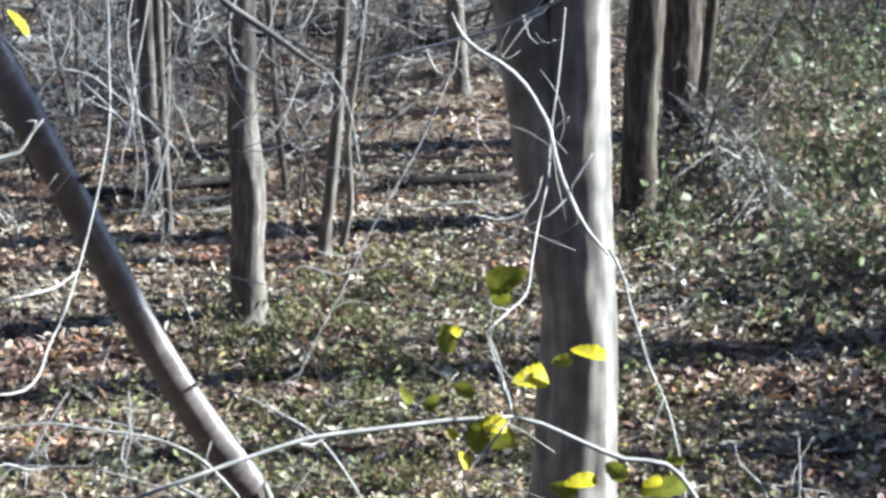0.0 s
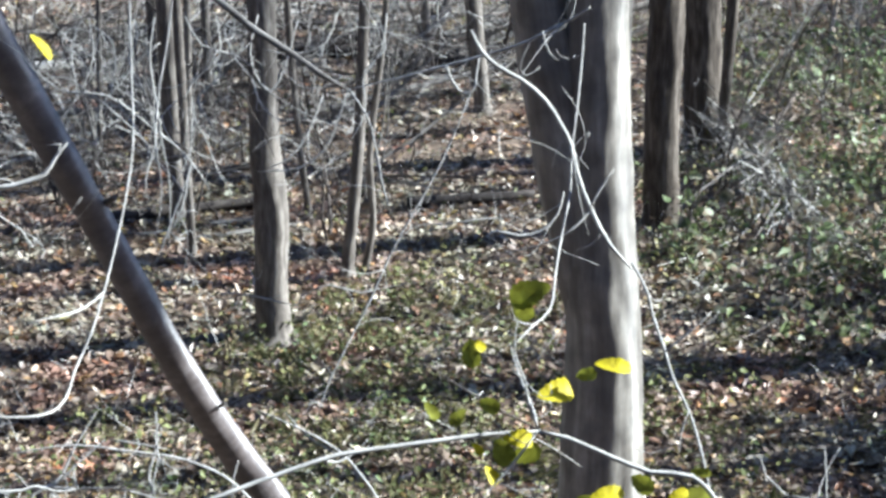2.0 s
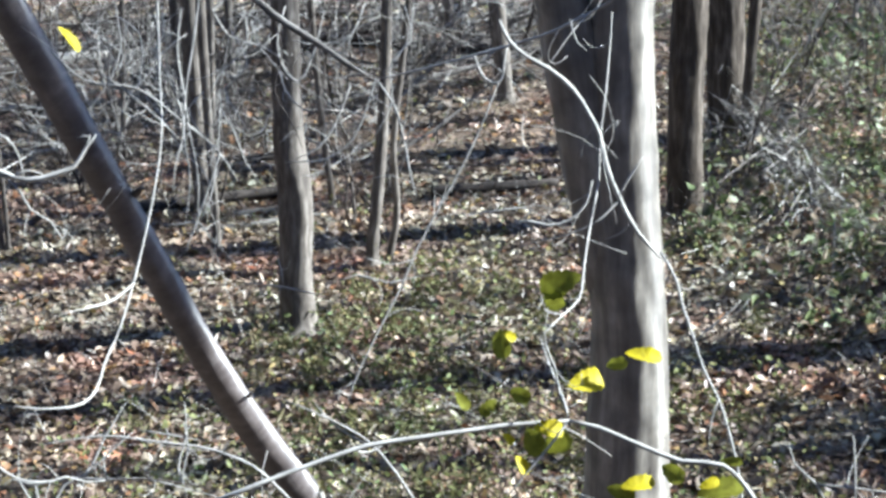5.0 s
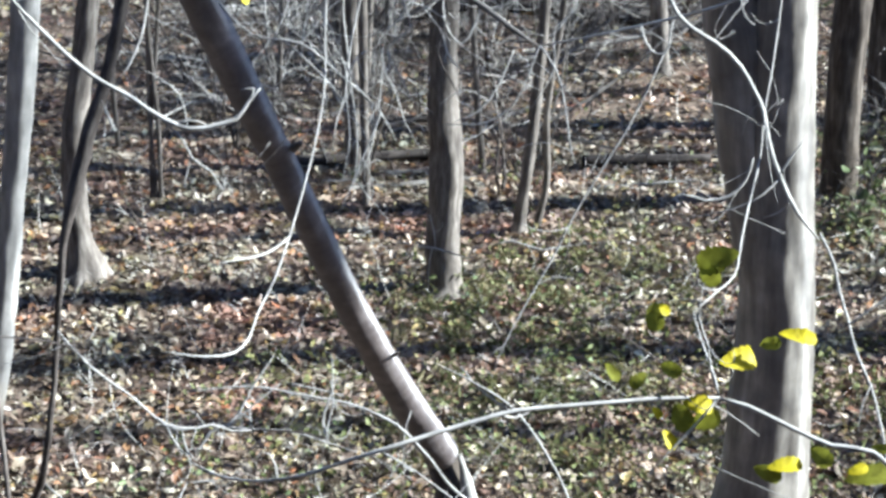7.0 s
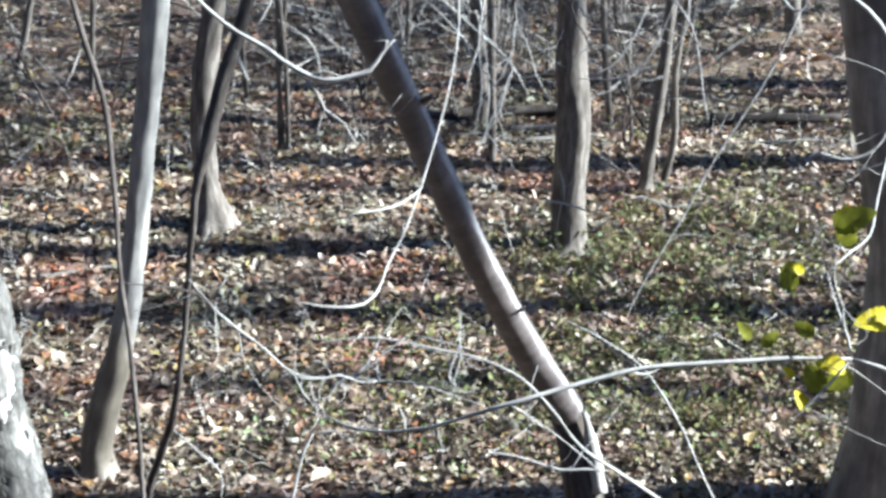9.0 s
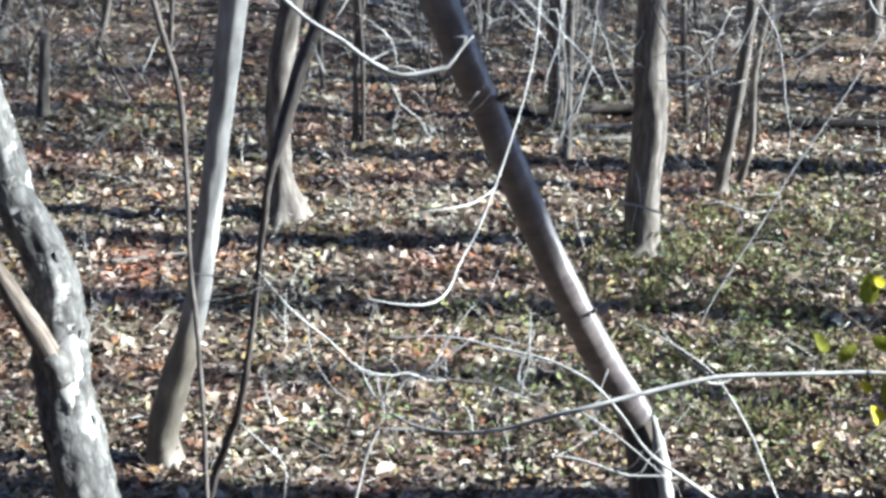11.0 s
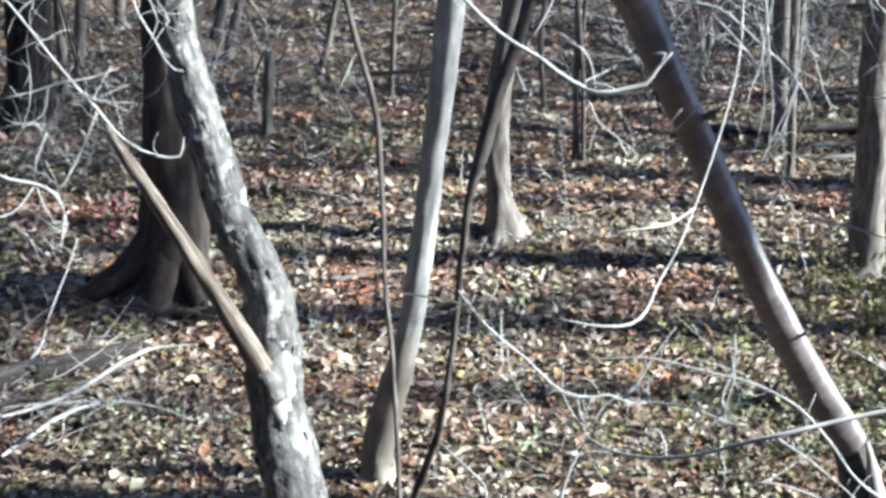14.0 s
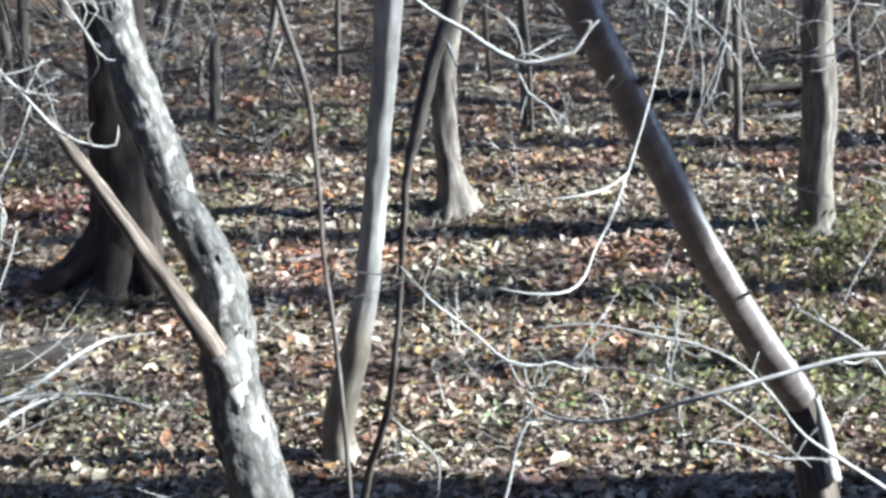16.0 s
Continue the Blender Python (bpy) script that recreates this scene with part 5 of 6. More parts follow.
twig(branch_47, TWIG, [(-1.968, 4.675, 4.295, 0.0023), (-1.990, 4.641, 4.220, 0.0027), (-2.021, 4.603, 4.139, 0.0027), (-2.039, 4.575, 4.078, 0.0023)], spurs=1)
twig(branch_47, TWIG, [(-2.058, 4.754, 4.553, 0.0023), (-2.080, 4.727, 4.496, 0.0023), (-2.088, 4.707, 4.448, 0.0023)], spurs=0)
twig(branch_47, TWIG_DARK, [(-2.070, 4.902, 4.659, 0.0028), (-2.007, 4.883, 4.574, 0.0028), (-1.931, 4.878, 4.516, 0.0023), (-1.925, 4.890, 4.544, 0.0019)], spurs=3)
twig(branch_47, TWIG, [(-1.900, 5.300, 6.700, 0.0100), (-1.915, 5.029, 4.900, 0.0028), (-1.886, 5.005, 4.822, 0.0032), (-1.849, 4.991, 4.766, 0.0032), (-1.823, 4.984, 4.730, 0.0028), (-1.778, 4.970, 4.669, 0.0028), (-1.752, 4.974, 4.666, 0.0023)], spurs=5)
twig(branch_47, TWIG_DARK, [(-1.500, 5.500, 6.700, 0.0200), (-1.780, 5.155, 4.866, 0.0069), (-1.808, 5.132, 4.824, 0.0069), (-1.858, 5.108, 4.789, 0.0064), (-1.895, 5.098, 4.783, 0.0058)], spurs=2)
twig(branch_47, TWIG, [(-1.300, 5.300, 6.600, 0.0080), (-1.560, 5.101, 4.884, 0.0023), (-1.526, 5.098, 4.855, 0.0028), (-1.481, 5.101, 4.838, 0.0028), (-1.465, 5.111, 4.854, 0.0019)], spurs=0)
twig(branch_47, TWIG, [(-2.187, 4.881, 4.815, 0.0023), (-2.146, 4.905, 4.855, 0.0028), (-2.104, 4.925, 4.882, 0.0023)], spurs=4)
twig(branch_47, TWIG, [(-2.149, 4.825, 4.648, 0.0023), (-2.130, 4.845, 4.689, 0.0023), (-2.153, 4.851, 4.717, 0.0018)], spurs=4)
twig(branch_47, TWIG, [(-2.020, 4.855, 4.652, 0.0028), (-1.960, 4.854, 4.616, 0.0023), (-1.880, 4.869, 4.607, 0.0018)], spurs=4)
twig(branch_47, TWIG, [(-2.100, 4.745, 4.412, 0.0028), (-2.076, 4.729, 4.356, 0.0023), (-2.021, 4.714, 4.285, 0.0018)], spurs=4)
twig(branch_47, TWIG, [(-1.859, 4.982, 4.890, 0.0028), (-1.811, 4.960, 4.805, 0.0023), (-1.837, 4.929, 4.737, 0.0018)], spurs=4)
twig(branch_47, TWIG, [(-2.183, 4.850, 4.732, 0.0028), (-2.127, 4.872, 4.758, 0.0023), (-2.069, 4.890, 4.770, 0.0018)], spurs=4)
twig(branch_47, TWIG, [(-2.040, 4.742, 4.369, 0.0028), (-2.016, 4.726, 4.313, 0.0023), (-2.041, 4.694, 4.244, 0.0018)], spurs=4)
twig(branch_47, TWIG, [(-1.921, 4.895, 4.698, 0.0023), (-1.961, 4.860, 4.629, 0.0023), (-1.972, 4.836, 4.574, 0.0018)], spurs=4)
twig(branch_47, TWIG, [(-2.158, 4.781, 4.537, 0.0028), (-2.116, 4.800, 4.564, 0.0023), (-2.086, 4.798, 4.543, 0.0018)], spurs=4)
twig(branch_47, TWIG, [(-1.822, 4.980, 4.861, 0.0028), (-1.782, 4.967, 4.805, 0.0023), (-1.816, 4.941, 4.757, 0.0023), (-1.792, 4.933, 4.722, 0.0018)], spurs=4)
twig(branch_47, TWIG, [(-2.175, 4.692, 4.317, 0.0028), (-2.115, 4.694, 4.288, 0.0023), (-2.083, 4.679, 4.232, 0.0018)], spurs=4)
dead_branch_48 = thing("dead_branch", (-5.526, 11.681, 0), "pale dead forked branch lying on the leaf litter", "dead branch", "fallen branches")
twig(dead_branch_48, TWIG, [(-5.794, 11.748, 0.120, 0.0157), (-5.560, 11.988, 0.120, 0.0139), (-5.400, 12.327, 0.120, 0.0142), (-5.278, 12.796, 0.120, 0.0146), (-5.184, 13.018, 0.120, 0.0126), (-4.840, 13.178, 0.120, 0.0085)], spurs=6)
twig(dead_branch_48, TWIG, [(-5.540, 11.178, 0.120, 0.0150), (-5.452, 11.535, 0.120, 0.0135), (-5.370, 11.834, 0.120, 0.0137), (-5.095, 12.090, 0.120, 0.0119), (-4.841, 12.084, 0.120, 0.0099), (-4.452, 11.919, 0.120, 0.0078)], spurs=6)
twig(dead_branch_48, TWIG, [(-5.851, 11.876, 0.120, 0.0158), (-5.452, 12.033, 0.120, 0.0159), (-5.105, 12.117, 0.120, 0.0119)], spurs=6)
twig(dead_branch_48, TWIG, [(-6.092, 13.255, 0.120, 0.0130), (-6.007, 12.890, 0.120, 0.0127), (-5.987, 12.582, 0.120, 0.0104), (-5.987, 12.381, 0.120, 0.0102)], spurs=6)
sapling_49 = thing("sapling", (1.697, 5.492, 0), "thin pale upright sapling shoots", "sapling", "saplings")
twig(sapling_49, TWIG, [(1.556, 5.725, 3.423, 0.0022), (1.572, 5.702, 3.363, 0.0028), (1.633, 5.675, 3.304, 0.0034), (1.658, 5.655, 3.253, 0.0039), (2.000, 6.400, 2.000, 0.0100), (2.000, 6.400, -0.100, 0.0120)], spurs=2)
twig(sapling_49, TWIG, [(1.760, 5.712, 3.445, 0.0022), (1.759, 5.684, 3.363, 0.0034), (1.757, 5.645, 3.253, 0.0034), (2.050, 6.400, 1.500, 0.0100), (2.000, 6.400, -0.100, 0.0120)], spurs=2)
twig(sapling_49, TWIG, [(1.633, 5.675, 3.304, 0.0034), (1.731, 5.661, 3.292, 0.0039), (1.856, 5.643, 3.275, 0.0034)], spurs=2)
branch_50 = thing("branch", (-0.900, 5.600, 0), "tangle of thin pale bare twigs hanging down", "branch", "hanging branches")
twig(branch_50, TWIG, [(-0.456, 5.713, 4.922, 0.0030), (-0.448, 5.675, 4.816, 0.0030), (-0.478, 5.651, 4.741, 0.0030), (-0.500, 5.637, 4.695, 0.0025)], spurs=5)
twig(branch_50, TWIG, [(-0.269, 5.694, 4.923, 0.0030), (-0.288, 5.659, 4.817, 0.0030), (-0.276, 5.620, 4.711, 0.0030), (-0.264, 5.581, 4.605, 0.0025), (-0.245, 5.526, 4.453, 0.0025), (-0.258, 5.473, 4.302, 0.0025)], spurs=5)
twig(branch_50, TWIG, [(-0.648, 5.695, 4.816, 0.0035), (-0.555, 5.656, 4.733, 0.0035), (-0.412, 5.634, 4.710, 0.0035), (-0.287, 5.589, 4.620, 0.0030), (-0.179, 5.546, 4.529, 0.0030), (-0.133, 5.514, 4.453, 0.0020)], spurs=5)
twig(branch_50, TWIG, [(-0.514, 5.660, 4.756, 0.0025), (-0.413, 5.623, 4.680, 0.0030), (-0.328, 5.588, 4.604, 0.0030), (-0.258, 5.554, 4.529, 0.0025)], spurs=5)
twig(branch_50, TWIG, [(0.027, 5.665, 4.923, 0.0030), (-0.001, 5.630, 4.817, 0.0030), (0.021, 5.601, 4.741, 0.0030), (0.052, 5.590, 4.718, 0.0035), (0.089, 5.605, 4.771, 0.0030), (0.138, 5.648, 4.908, 0.0030)], spurs=5)
twig(branch_50, TWIG, [(-0.093, 5.677, 4.923, 0.0025), (-0.089, 5.639, 4.817, 0.0025), (-0.171, 5.620, 4.741, 0.0025), (-0.205, 5.602, 4.680, 0.0025)], spurs=5)
twig(branch_50, TWIG, [(-0.181, 5.686, 4.923, 0.0025), (-0.136, 5.654, 4.847, 0.0030), (-0.041, 5.634, 4.817, 0.0030), (0.022, 5.612, 4.771, 0.0025)], spurs=5)
twig(branch_50, TWIG, [(0.251, 5.642, 4.923, 0.0025), (0.216, 5.619, 4.847, 0.0025), (0.119, 5.618, 4.817, 0.0025), (0.040, 5.631, 4.832, 0.0025)], spurs=5)
twig(branch_50, TWIG, [(-0.174, 5.588, 4.650, 0.0025), (-0.187, 5.547, 4.529, 0.0025), (-0.215, 5.507, 4.408, 0.0025), (-0.257, 5.484, 4.332, 0.0025)], spurs=5)
twig(branch_50, TWIG, [(0.394, 5.628, 4.923, 0.0025), (0.375, 5.598, 4.832, 0.0025), (0.308, 5.572, 4.741, 0.0020)], spurs=5)
twig(branch_50, TWIG, [(0.456, 5.595, 4.847, 0.0040), (0.537, 5.603, 4.893, 0.0040), (0.570, 5.610, 4.923, 0.0040)], spurs=5)
twig(branch_50, TWIG, [(-0.665, 5.522, 4.324, 0.0020), (-0.634, 5.514, 4.309, 0.0020), (-0.629, 5.527, 4.347, 0.0020)], spurs=5)
leaf(branch_50, YELLOW, (-0.535, 5.200, 4.963), 0.085, (65, 8, 55), seed=3, narrow=0.5)
twig(branch_50, TWIG, [(-0.086, 6.355, 4.733, 0.0031), (-0.057, 6.322, 4.648, 0.0029), (-0.009, 6.296, 4.590, 0.0026), (0.027, 6.258, 4.493, 0.0024), (0.099, 6.234, 4.444, 0.0022)], spurs=3)
twig(branch_50, TWIG_DARK, [(-0.526, 5.891, 4.803, 0.0028), (-0.472, 5.855, 4.715, 0.0026), (-0.475, 5.841, 4.676, 0.0024), (-0.436, 5.821, 4.632, 0.0022), (-0.434, 5.800, 4.573, 0.0020)], spurs=3)
twig(branch_50, TWIG_DARK, [(-0.000, 5.455, 4.924, 0.0026), (0.014, 5.429, 4.854, 0.0024), (-0.014, 5.393, 4.745, 0.0023), (0.037, 5.353, 4.647, 0.0021), (0.058, 5.329, 4.587, 0.0019)], spurs=3)
twig(branch_50, TWIG, [(-0.147, 6.252, 4.726, 0.0030), (-0.103, 6.208, 4.614, 0.0028), (-0.178, 6.194, 4.554, 0.0026), (-0.140, 6.162, 4.474, 0.0024), (-0.093, 6.130, 4.398, 0.0021)], spurs=3)
twig(branch_50, TWIG, [(-0.509, 6.307, 4.778, 0.0030), (-0.438, 6.281, 4.726, 0.0028), (-0.431, 6.263, 4.676, 0.0026), (-0.448, 6.226, 4.567, 0.0024), (-0.451, 6.195, 4.478, 0.0021)], spurs=3)
twig(branch_50, TWIG_DARK, [(0.128, 5.458, 4.970, 0.0026), (0.089, 5.442, 4.914, 0.0024), (0.130, 5.404, 4.818, 0.0023), (0.099, 5.371, 4.717, 0.0021), (0.060, 5.352, 4.651, 0.0019)], spurs=3)
twig(branch_50, TWIG, [(-0.343, 5.996, 4.851, 0.0029), (-0.343, 5.974, 4.787, 0.0027), (-0.372, 5.960, 4.739, 0.0025), (-0.340, 5.935, 4.680, 0.0023), (-0.309, 5.907, 4.610, 0.0020)], spurs=3)
twig(branch_50, TWIG, [(0.377, 5.827, 4.879, 0.0028), (0.391, 5.789, 4.775, 0.0026), (0.332, 5.776, 4.722, 0.0024), (0.328, 5.736, 4.609, 0.0022), (0.259, 5.703, 4.495, 0.0020)], spurs=3)
twig(branch_50, TWIG, [(-0.578, 6.390, 4.692, 0.0031), (-0.578, 6.367, 4.627, 0.0029), (-0.565, 6.333, 4.535, 0.0026), (-0.615, 6.318, 4.478, 0.0024), (-0.614, 6.300, 4.428, 0.0022)], spurs=3)
twig(branch_50, TWIG, [(-0.303, 6.561, 4.652, 0.0032), (-0.396, 6.546, 4.584, 0.0029), (-0.431, 6.532, 4.535, 0.0027), (-0.504, 6.513, 4.459, 0.0025), (-0.524, 6.495, 4.403, 0.0022)], spurs=3)
branch_51 = thing("branch", (-1.000, 6.000, 0), "thin bare twigs hanging beside a leaning trunk", "branch", "hanging branches")
twig(branch_51, TWIG, [(-0.242, 6.179, 4.551, 0.0030), (-0.291, 6.154, 4.509, 0.0028), (-0.259, 6.127, 4.428, 0.0025), (-0.226, 6.116, 4.387, 0.0023), (-0.220, 6.090, 4.319, 0.0021)], spurs=3)
twig(branch_51, TWIG, [(-0.410, 5.953, 4.603, 0.0029), (-0.351, 5.931, 4.523, 0.0027), (-0.309, 5.906, 4.441, 0.0025), (-0.250, 5.892, 4.381, 0.0023), (-0.209, 5.864, 4.293, 0.0020)], spurs=3)
twig(branch_51, TWIG, [(-0.181, 5.794, 4.652, 0.0028), (-0.172, 5.768, 4.584, 0.0026), (-0.146, 5.755, 4.541, 0.0024), (-0.114, 5.724, 4.450, 0.0022), (-0.066, 5.702, 4.374, 0.0020)], spurs=3)
twig(branch_51, TWIG, [(-0.268, 5.179, 4.788, 0.0025), (-0.258, 5.167, 4.752, 0.0023), (-0.259, 5.144, 4.697, 0.0021), (-0.283, 5.113, 4.628, 0.0020), (-0.291, 5.086, 4.566, 0.0018)], spurs=3)

# ---- fallen wood ----
def fallen_log(a, b, r, material, label):
    a, b = Vector(a), Vector(b)
    v = thing("fallen_log", (a.x, a.y, 0), label, "log", "fallen logs")
    pts = [(*(a.lerp(b, s)), r * (1 - 0.25 * s)) for s in (0, 0.3, 0.6, 1)]
    limb(v, "log", material, pts, 0.06, 16, rough=0.15, ridges=6, jag=0.06)
    return v


fallen_log((-3.81, 25.01, 0.06), (-2.22, 25.38, 0.05), 0.079, WOOD_RAW, "pale barkless log lying on the leaf litter")
# dark log shape in place of a hump and its shadow
fallen_log((1.40, 19.21, 0.05), (2.66, 19.34, 0.04), 0.068, BARK_DARK, "dark log standing in for a shadowed hump of litter")
fallen_log((-0.87, 20.68, 0.03), (1.40, 21.16, 0.03), 0.048, BARK_DARK, "thin dark log lying on the leaf litter")
fallen_log((2.03, 27.00, 0.05), (2.62, 27.12, 0.04), 0.070, WOOD_RAW, "short pale log end among brushwood")
fallen_log((-2.74, 24.95, 0.04), (-2.05, 25.12, 0.04), 0.064, WOOD_RAW, "pale log end among brushwood")
fallen_log((2.41, 25.30, 0.08), (3.52, 25.83, 0.07), 0.110, BARK_DARK, "dark fallen log among brushwood")
fallen_log((-6.45, 12.05, 0.1), (-5.35, 13.15, 0.04), 0.115, BARK_DARK, "dark rotting log lying on the leaf litter")
fallen_log((4.69, 21.40, 0.04), (4.82, 17.77, 0.03), 0.051, WOOD_RAW, "weathered pole lying in brushwood")
fallen_log((4.97, 19.82, 0.02), (6.11, 21.99, 0.02), 0.036, WOOD_RAW, "pale dead pole lying in brushwood")
fallen_log((-4.30, 14.86, 0.01), (-3.70, 15.14, 0.01), 0.019, TWIG_GREY, "thin pale stick on the leaf litter")
fallen_log((-0.95, 18.40, 0.02), (0.54, 18.84, 0.02), 0.033, BARK_GREY, "grey pole lying on the leaf litter")
fallen_log((-0.58, 18.92, 0.02), (-0.20, 18.97, 0.02), 0.033, BARK_GREY, "grey stick lying on the leaf litter")
fallen_log((-3.33, 26.09, 0.05), (-1.77, 26.45, 0.04), 0.067, BARK_DARK, "dark fallen trunk among brushwood")
fallen_log((-2.14, 22.88, 0.03), (-0.37, 23.40, 0.03), 0.043, BARK_DARK, "dark fallen pole among brushwood")
fallen_log((-2.81, 23.77, 0.02), (-1.86, 24.21, 0.02), 0.034, BARK_GREY, "grey fallen pole among brushwood")
fallen_log((-0.07, 19.70, 0.04), (0.35, 20.09, 0.03), 0.058, WOOD_RAW, "short weathered log on the leaf litter")
fallen_log((0.66, 25.90, 0.04), (2.28, 26.44, 0.04), 0.060, BARK_DARK, "dark fallen trunk among brushwood")
fallen_log((-2.83, 25.44, 0.03), (-2.41, 25.48, 0.03), 0.043, WOOD_BARE, "pale broken log end among brushwood")
fallen_log((-1.57, 24.62, 0.02), (-1.05, 26.22, 0.02), 0.032, BARK_GREY, "grey fallen pole among brushwood")
for a, b, r, material, label in [
        ((-1.9, 24.2, 0.1), (1.3, 24.9, 0.5), 0.085, BARK_DARK, "dark fallen trunk propped on brushwood"), ((0.2, 25.9, 0.15), (3.4, 24.6, 0.1), 0.09, BARK_DARK, "dark fallen trunk among brushwood"),
        ((1.9, 24.9, 0.05), (2.75, 26.6, 0.9), 0.075, BARK_DARK, "dark broken trunk leaning out of brushwood"), ((-3.4, 23.2, 0.06), (-0.4, 22.6, 0.3), 0.05, BARK_GREY, "grey fallen pole propped on brushwood"),
        ((-1.6, 19.15, 0.05), (0.1, 19.5, 0.06), 0.07, BARK_DARK, "dark rotting log on the leaf litter"), 
        ((0.5, 22.9, 0.04), (2.9, 23.6, 0.35), 0.04, TWIG_GREY, "pale fallen pole propped on brushwood"), ((-2.6, 26.8, 0.2), (0.9, 27.6, 0.1), 0.1, BARK_DARK, "dark fallen trunk among brushwood"),
        ((3.0, 26.4, 0.1), (5.6, 27.2, 0.3), 0.08, BARK_BROWN, "brown fallen trunk among brushwood"), ((5.1, 20.1, 0.1), (6.15, 22.1, 0.25), 0.032, WOOD_RAW, "bleached dead limb lying in weeds"),
        ((7.3, 24.8, 0.1), (7.7, 25.9, 0.5), 0.04, WOOD_RAW, "bleached broken limb standing out of weeds"), ((4.75, 21.1, 0.3), (5.35, 17.6, 0.08), 0.06, BARK_GREY, "grey dead limb under a heap of branches"),
        ((-2.95, 25.4, 0.1), (-2.35, 25.7, 0.1), 0.1, WOOD_BARE, "short bleached log among brushwood"), ((2.0, 27.4, 0.1), (2.5, 27.35, 0.12), 0.09, WOOD_BARE, "short bleached log among brushwood")]:
    fallen_log(a, b, r, material, label)
# unseen trees on the sun side, placed where their shadows fall into view
for i, (x, y, r) in enumerate([(9, 13.38, 0.15), (8.6, 14.81, 0.2), (9.4, 15.31, 0.12), (9.5, 16.4, 0.09), (10, 17.9, 0.06), (11, 19.4, 0.11), (11.8, 19.84, 0.09), (11.5, 20.59, 0.08), (12, 22.28, 0.1), (13.5, 24.17, 0.16), (14, 25.47, 0.1), (14.5, 26.46, 0.1), (5, 6.39, 0.29)]):
    v = thing("tree", (x, y, 0), "tall grey forest tree added out of view to cast shade", "tree", "forest trees")
    sway = 0.32 if r < 0.2 else 0.12 if x > 6 else 0.02
    trunk(v, BARK_GREY, [(x, y, -0.1, r * 1.2), (x, y + 0.03, 1.5, r), (x + 0.1, y - sway, 3.5, r * 0.97), (x + 0.1, y + sway, 6, r * 0.94), (x, y - sway, 9, r * 0.9), (x + 0.1, y + 0.2, 14, r * 0.5)], sides=16, step=0.3, flare=0.5)
    crown(v, BARK_GREY, (x + 0.1, y + 0.2, 14, r * 0.6), 6.5, 300 + i * 17, 12)
for i, (x, y) in enumerate([(-2.13, 19.63), (-1.85, 21.23), (-1.19, 21.38), (-0.67, 23.0), (-0.88, 19.51), (0.57, 22.14), (0.56, 18.29), (0.99, 19.32), (1.55, 23.31), (2.14, 24.66), (2.88, 24.88), (-1.7, 23.9), (4.57, 18.97)]):
    bare_shrub(x, y, 1.2 + 0.8 * (i * 7 % 5) / 4, 60 + i, TWIG_GREY if i % 3 else TWIG_DARK, "leafless shrub with pale bowed stems" if i % 3 else "leafless shrub with dark bowed stems")
for i, (x, y) in enumerate([(5.42, 20.29), (5.92, 23.15), (6.27, 21.34), (3.91, 17.46), (7.82, 25.34), (-7.72, 17.09), (-7.81, 18.34), (-8.68, 19.86), (-6.96, 17.2), (-0.76, 19.12), (-0.59, 21.59), (1.49, 23.86)]):
    bare_shrub(x, y, 0.9 + 0.7 * (i * 7 % 5) / 4, 90 + i, TWIG_GREY if i % 3 else TWIG_DARK, "leafless shrub with pale bowed stems" if i % 3 else "leafless shrub with dark bowed stems")

# ---- brushwood and undergrowth ----
def sticks(name, material, places, length, radius, spread, seed, label, category, aim=(0, 0, 1)):
    """Very many thin bent stems in one mesh, each with a side shoot."""
    g = np.random.default_rng(seed)
    v, f = [], []
    ring = np.array([(math.cos(a), math.sin(a)) for a in (0.3, 2.4, 4.5)])

    def stem(p, d, ln, r):
        c = g.normal(0, 0.22, 3)
        k = len(v)
        u = np.cross(d, (0.3, 0.9, 0.2))
        u /= np.linalg.norm(u) + 1e-9
        w = np.cross(d, u)
        for s in (0, 0.4, 0.75, 1.0):
            q = p + d * ln * s + c * ln * s * s
            for a, b in ring:
                v.append(tuple(q + (u * a + w * b) * r * (1 - 0.75 * s)))
        for j in range(3):
            for m in range(3):
                f.append((k + j * 3 + m, k + j * 3 + (m + 1) % 3, k + j * 3 + 3 + (m + 1) % 3, k + j * 3 + 3 + m))

    for p in places:
        d = np.array(aim, float) + g.normal(0, spread, 3) * (1, 1, 0 if aim[2] == 1 else 0.6)
        d /= np.linalg.norm(d)
        ln, r = g.uniform(*length), g.uniform(*radius)
        stem(p - d * 0.02, d, ln, r)
        for _ in range(2):
            e = d + g.normal(0, 0.6, 3)
            e /= np.linalg.norm(e)
            stem(p + d * ln * g.uniform(0.3, 0.8), e, ln * g.uniform(0.25, 0.5), r * 0.6)
    me = bpy.data.meshes.new(name)
    me.from_pydata(v, [], f)
    me.materials.append(material)
    return tagged(new(name, me), label, category, "", "stuff")


def in_patch(p, patches):
    """How deep each spot lies in round patches (x, y, radius): 0 outside, 1 in the middle."""
    best = np.zeros(len(p))
    for x, y, r in patches:
        best = np.maximum(best, 1 - np.hypot(p[:, 0] - x, p[:, 1] - y) / r)
    return np.clip(best, 0, 1)


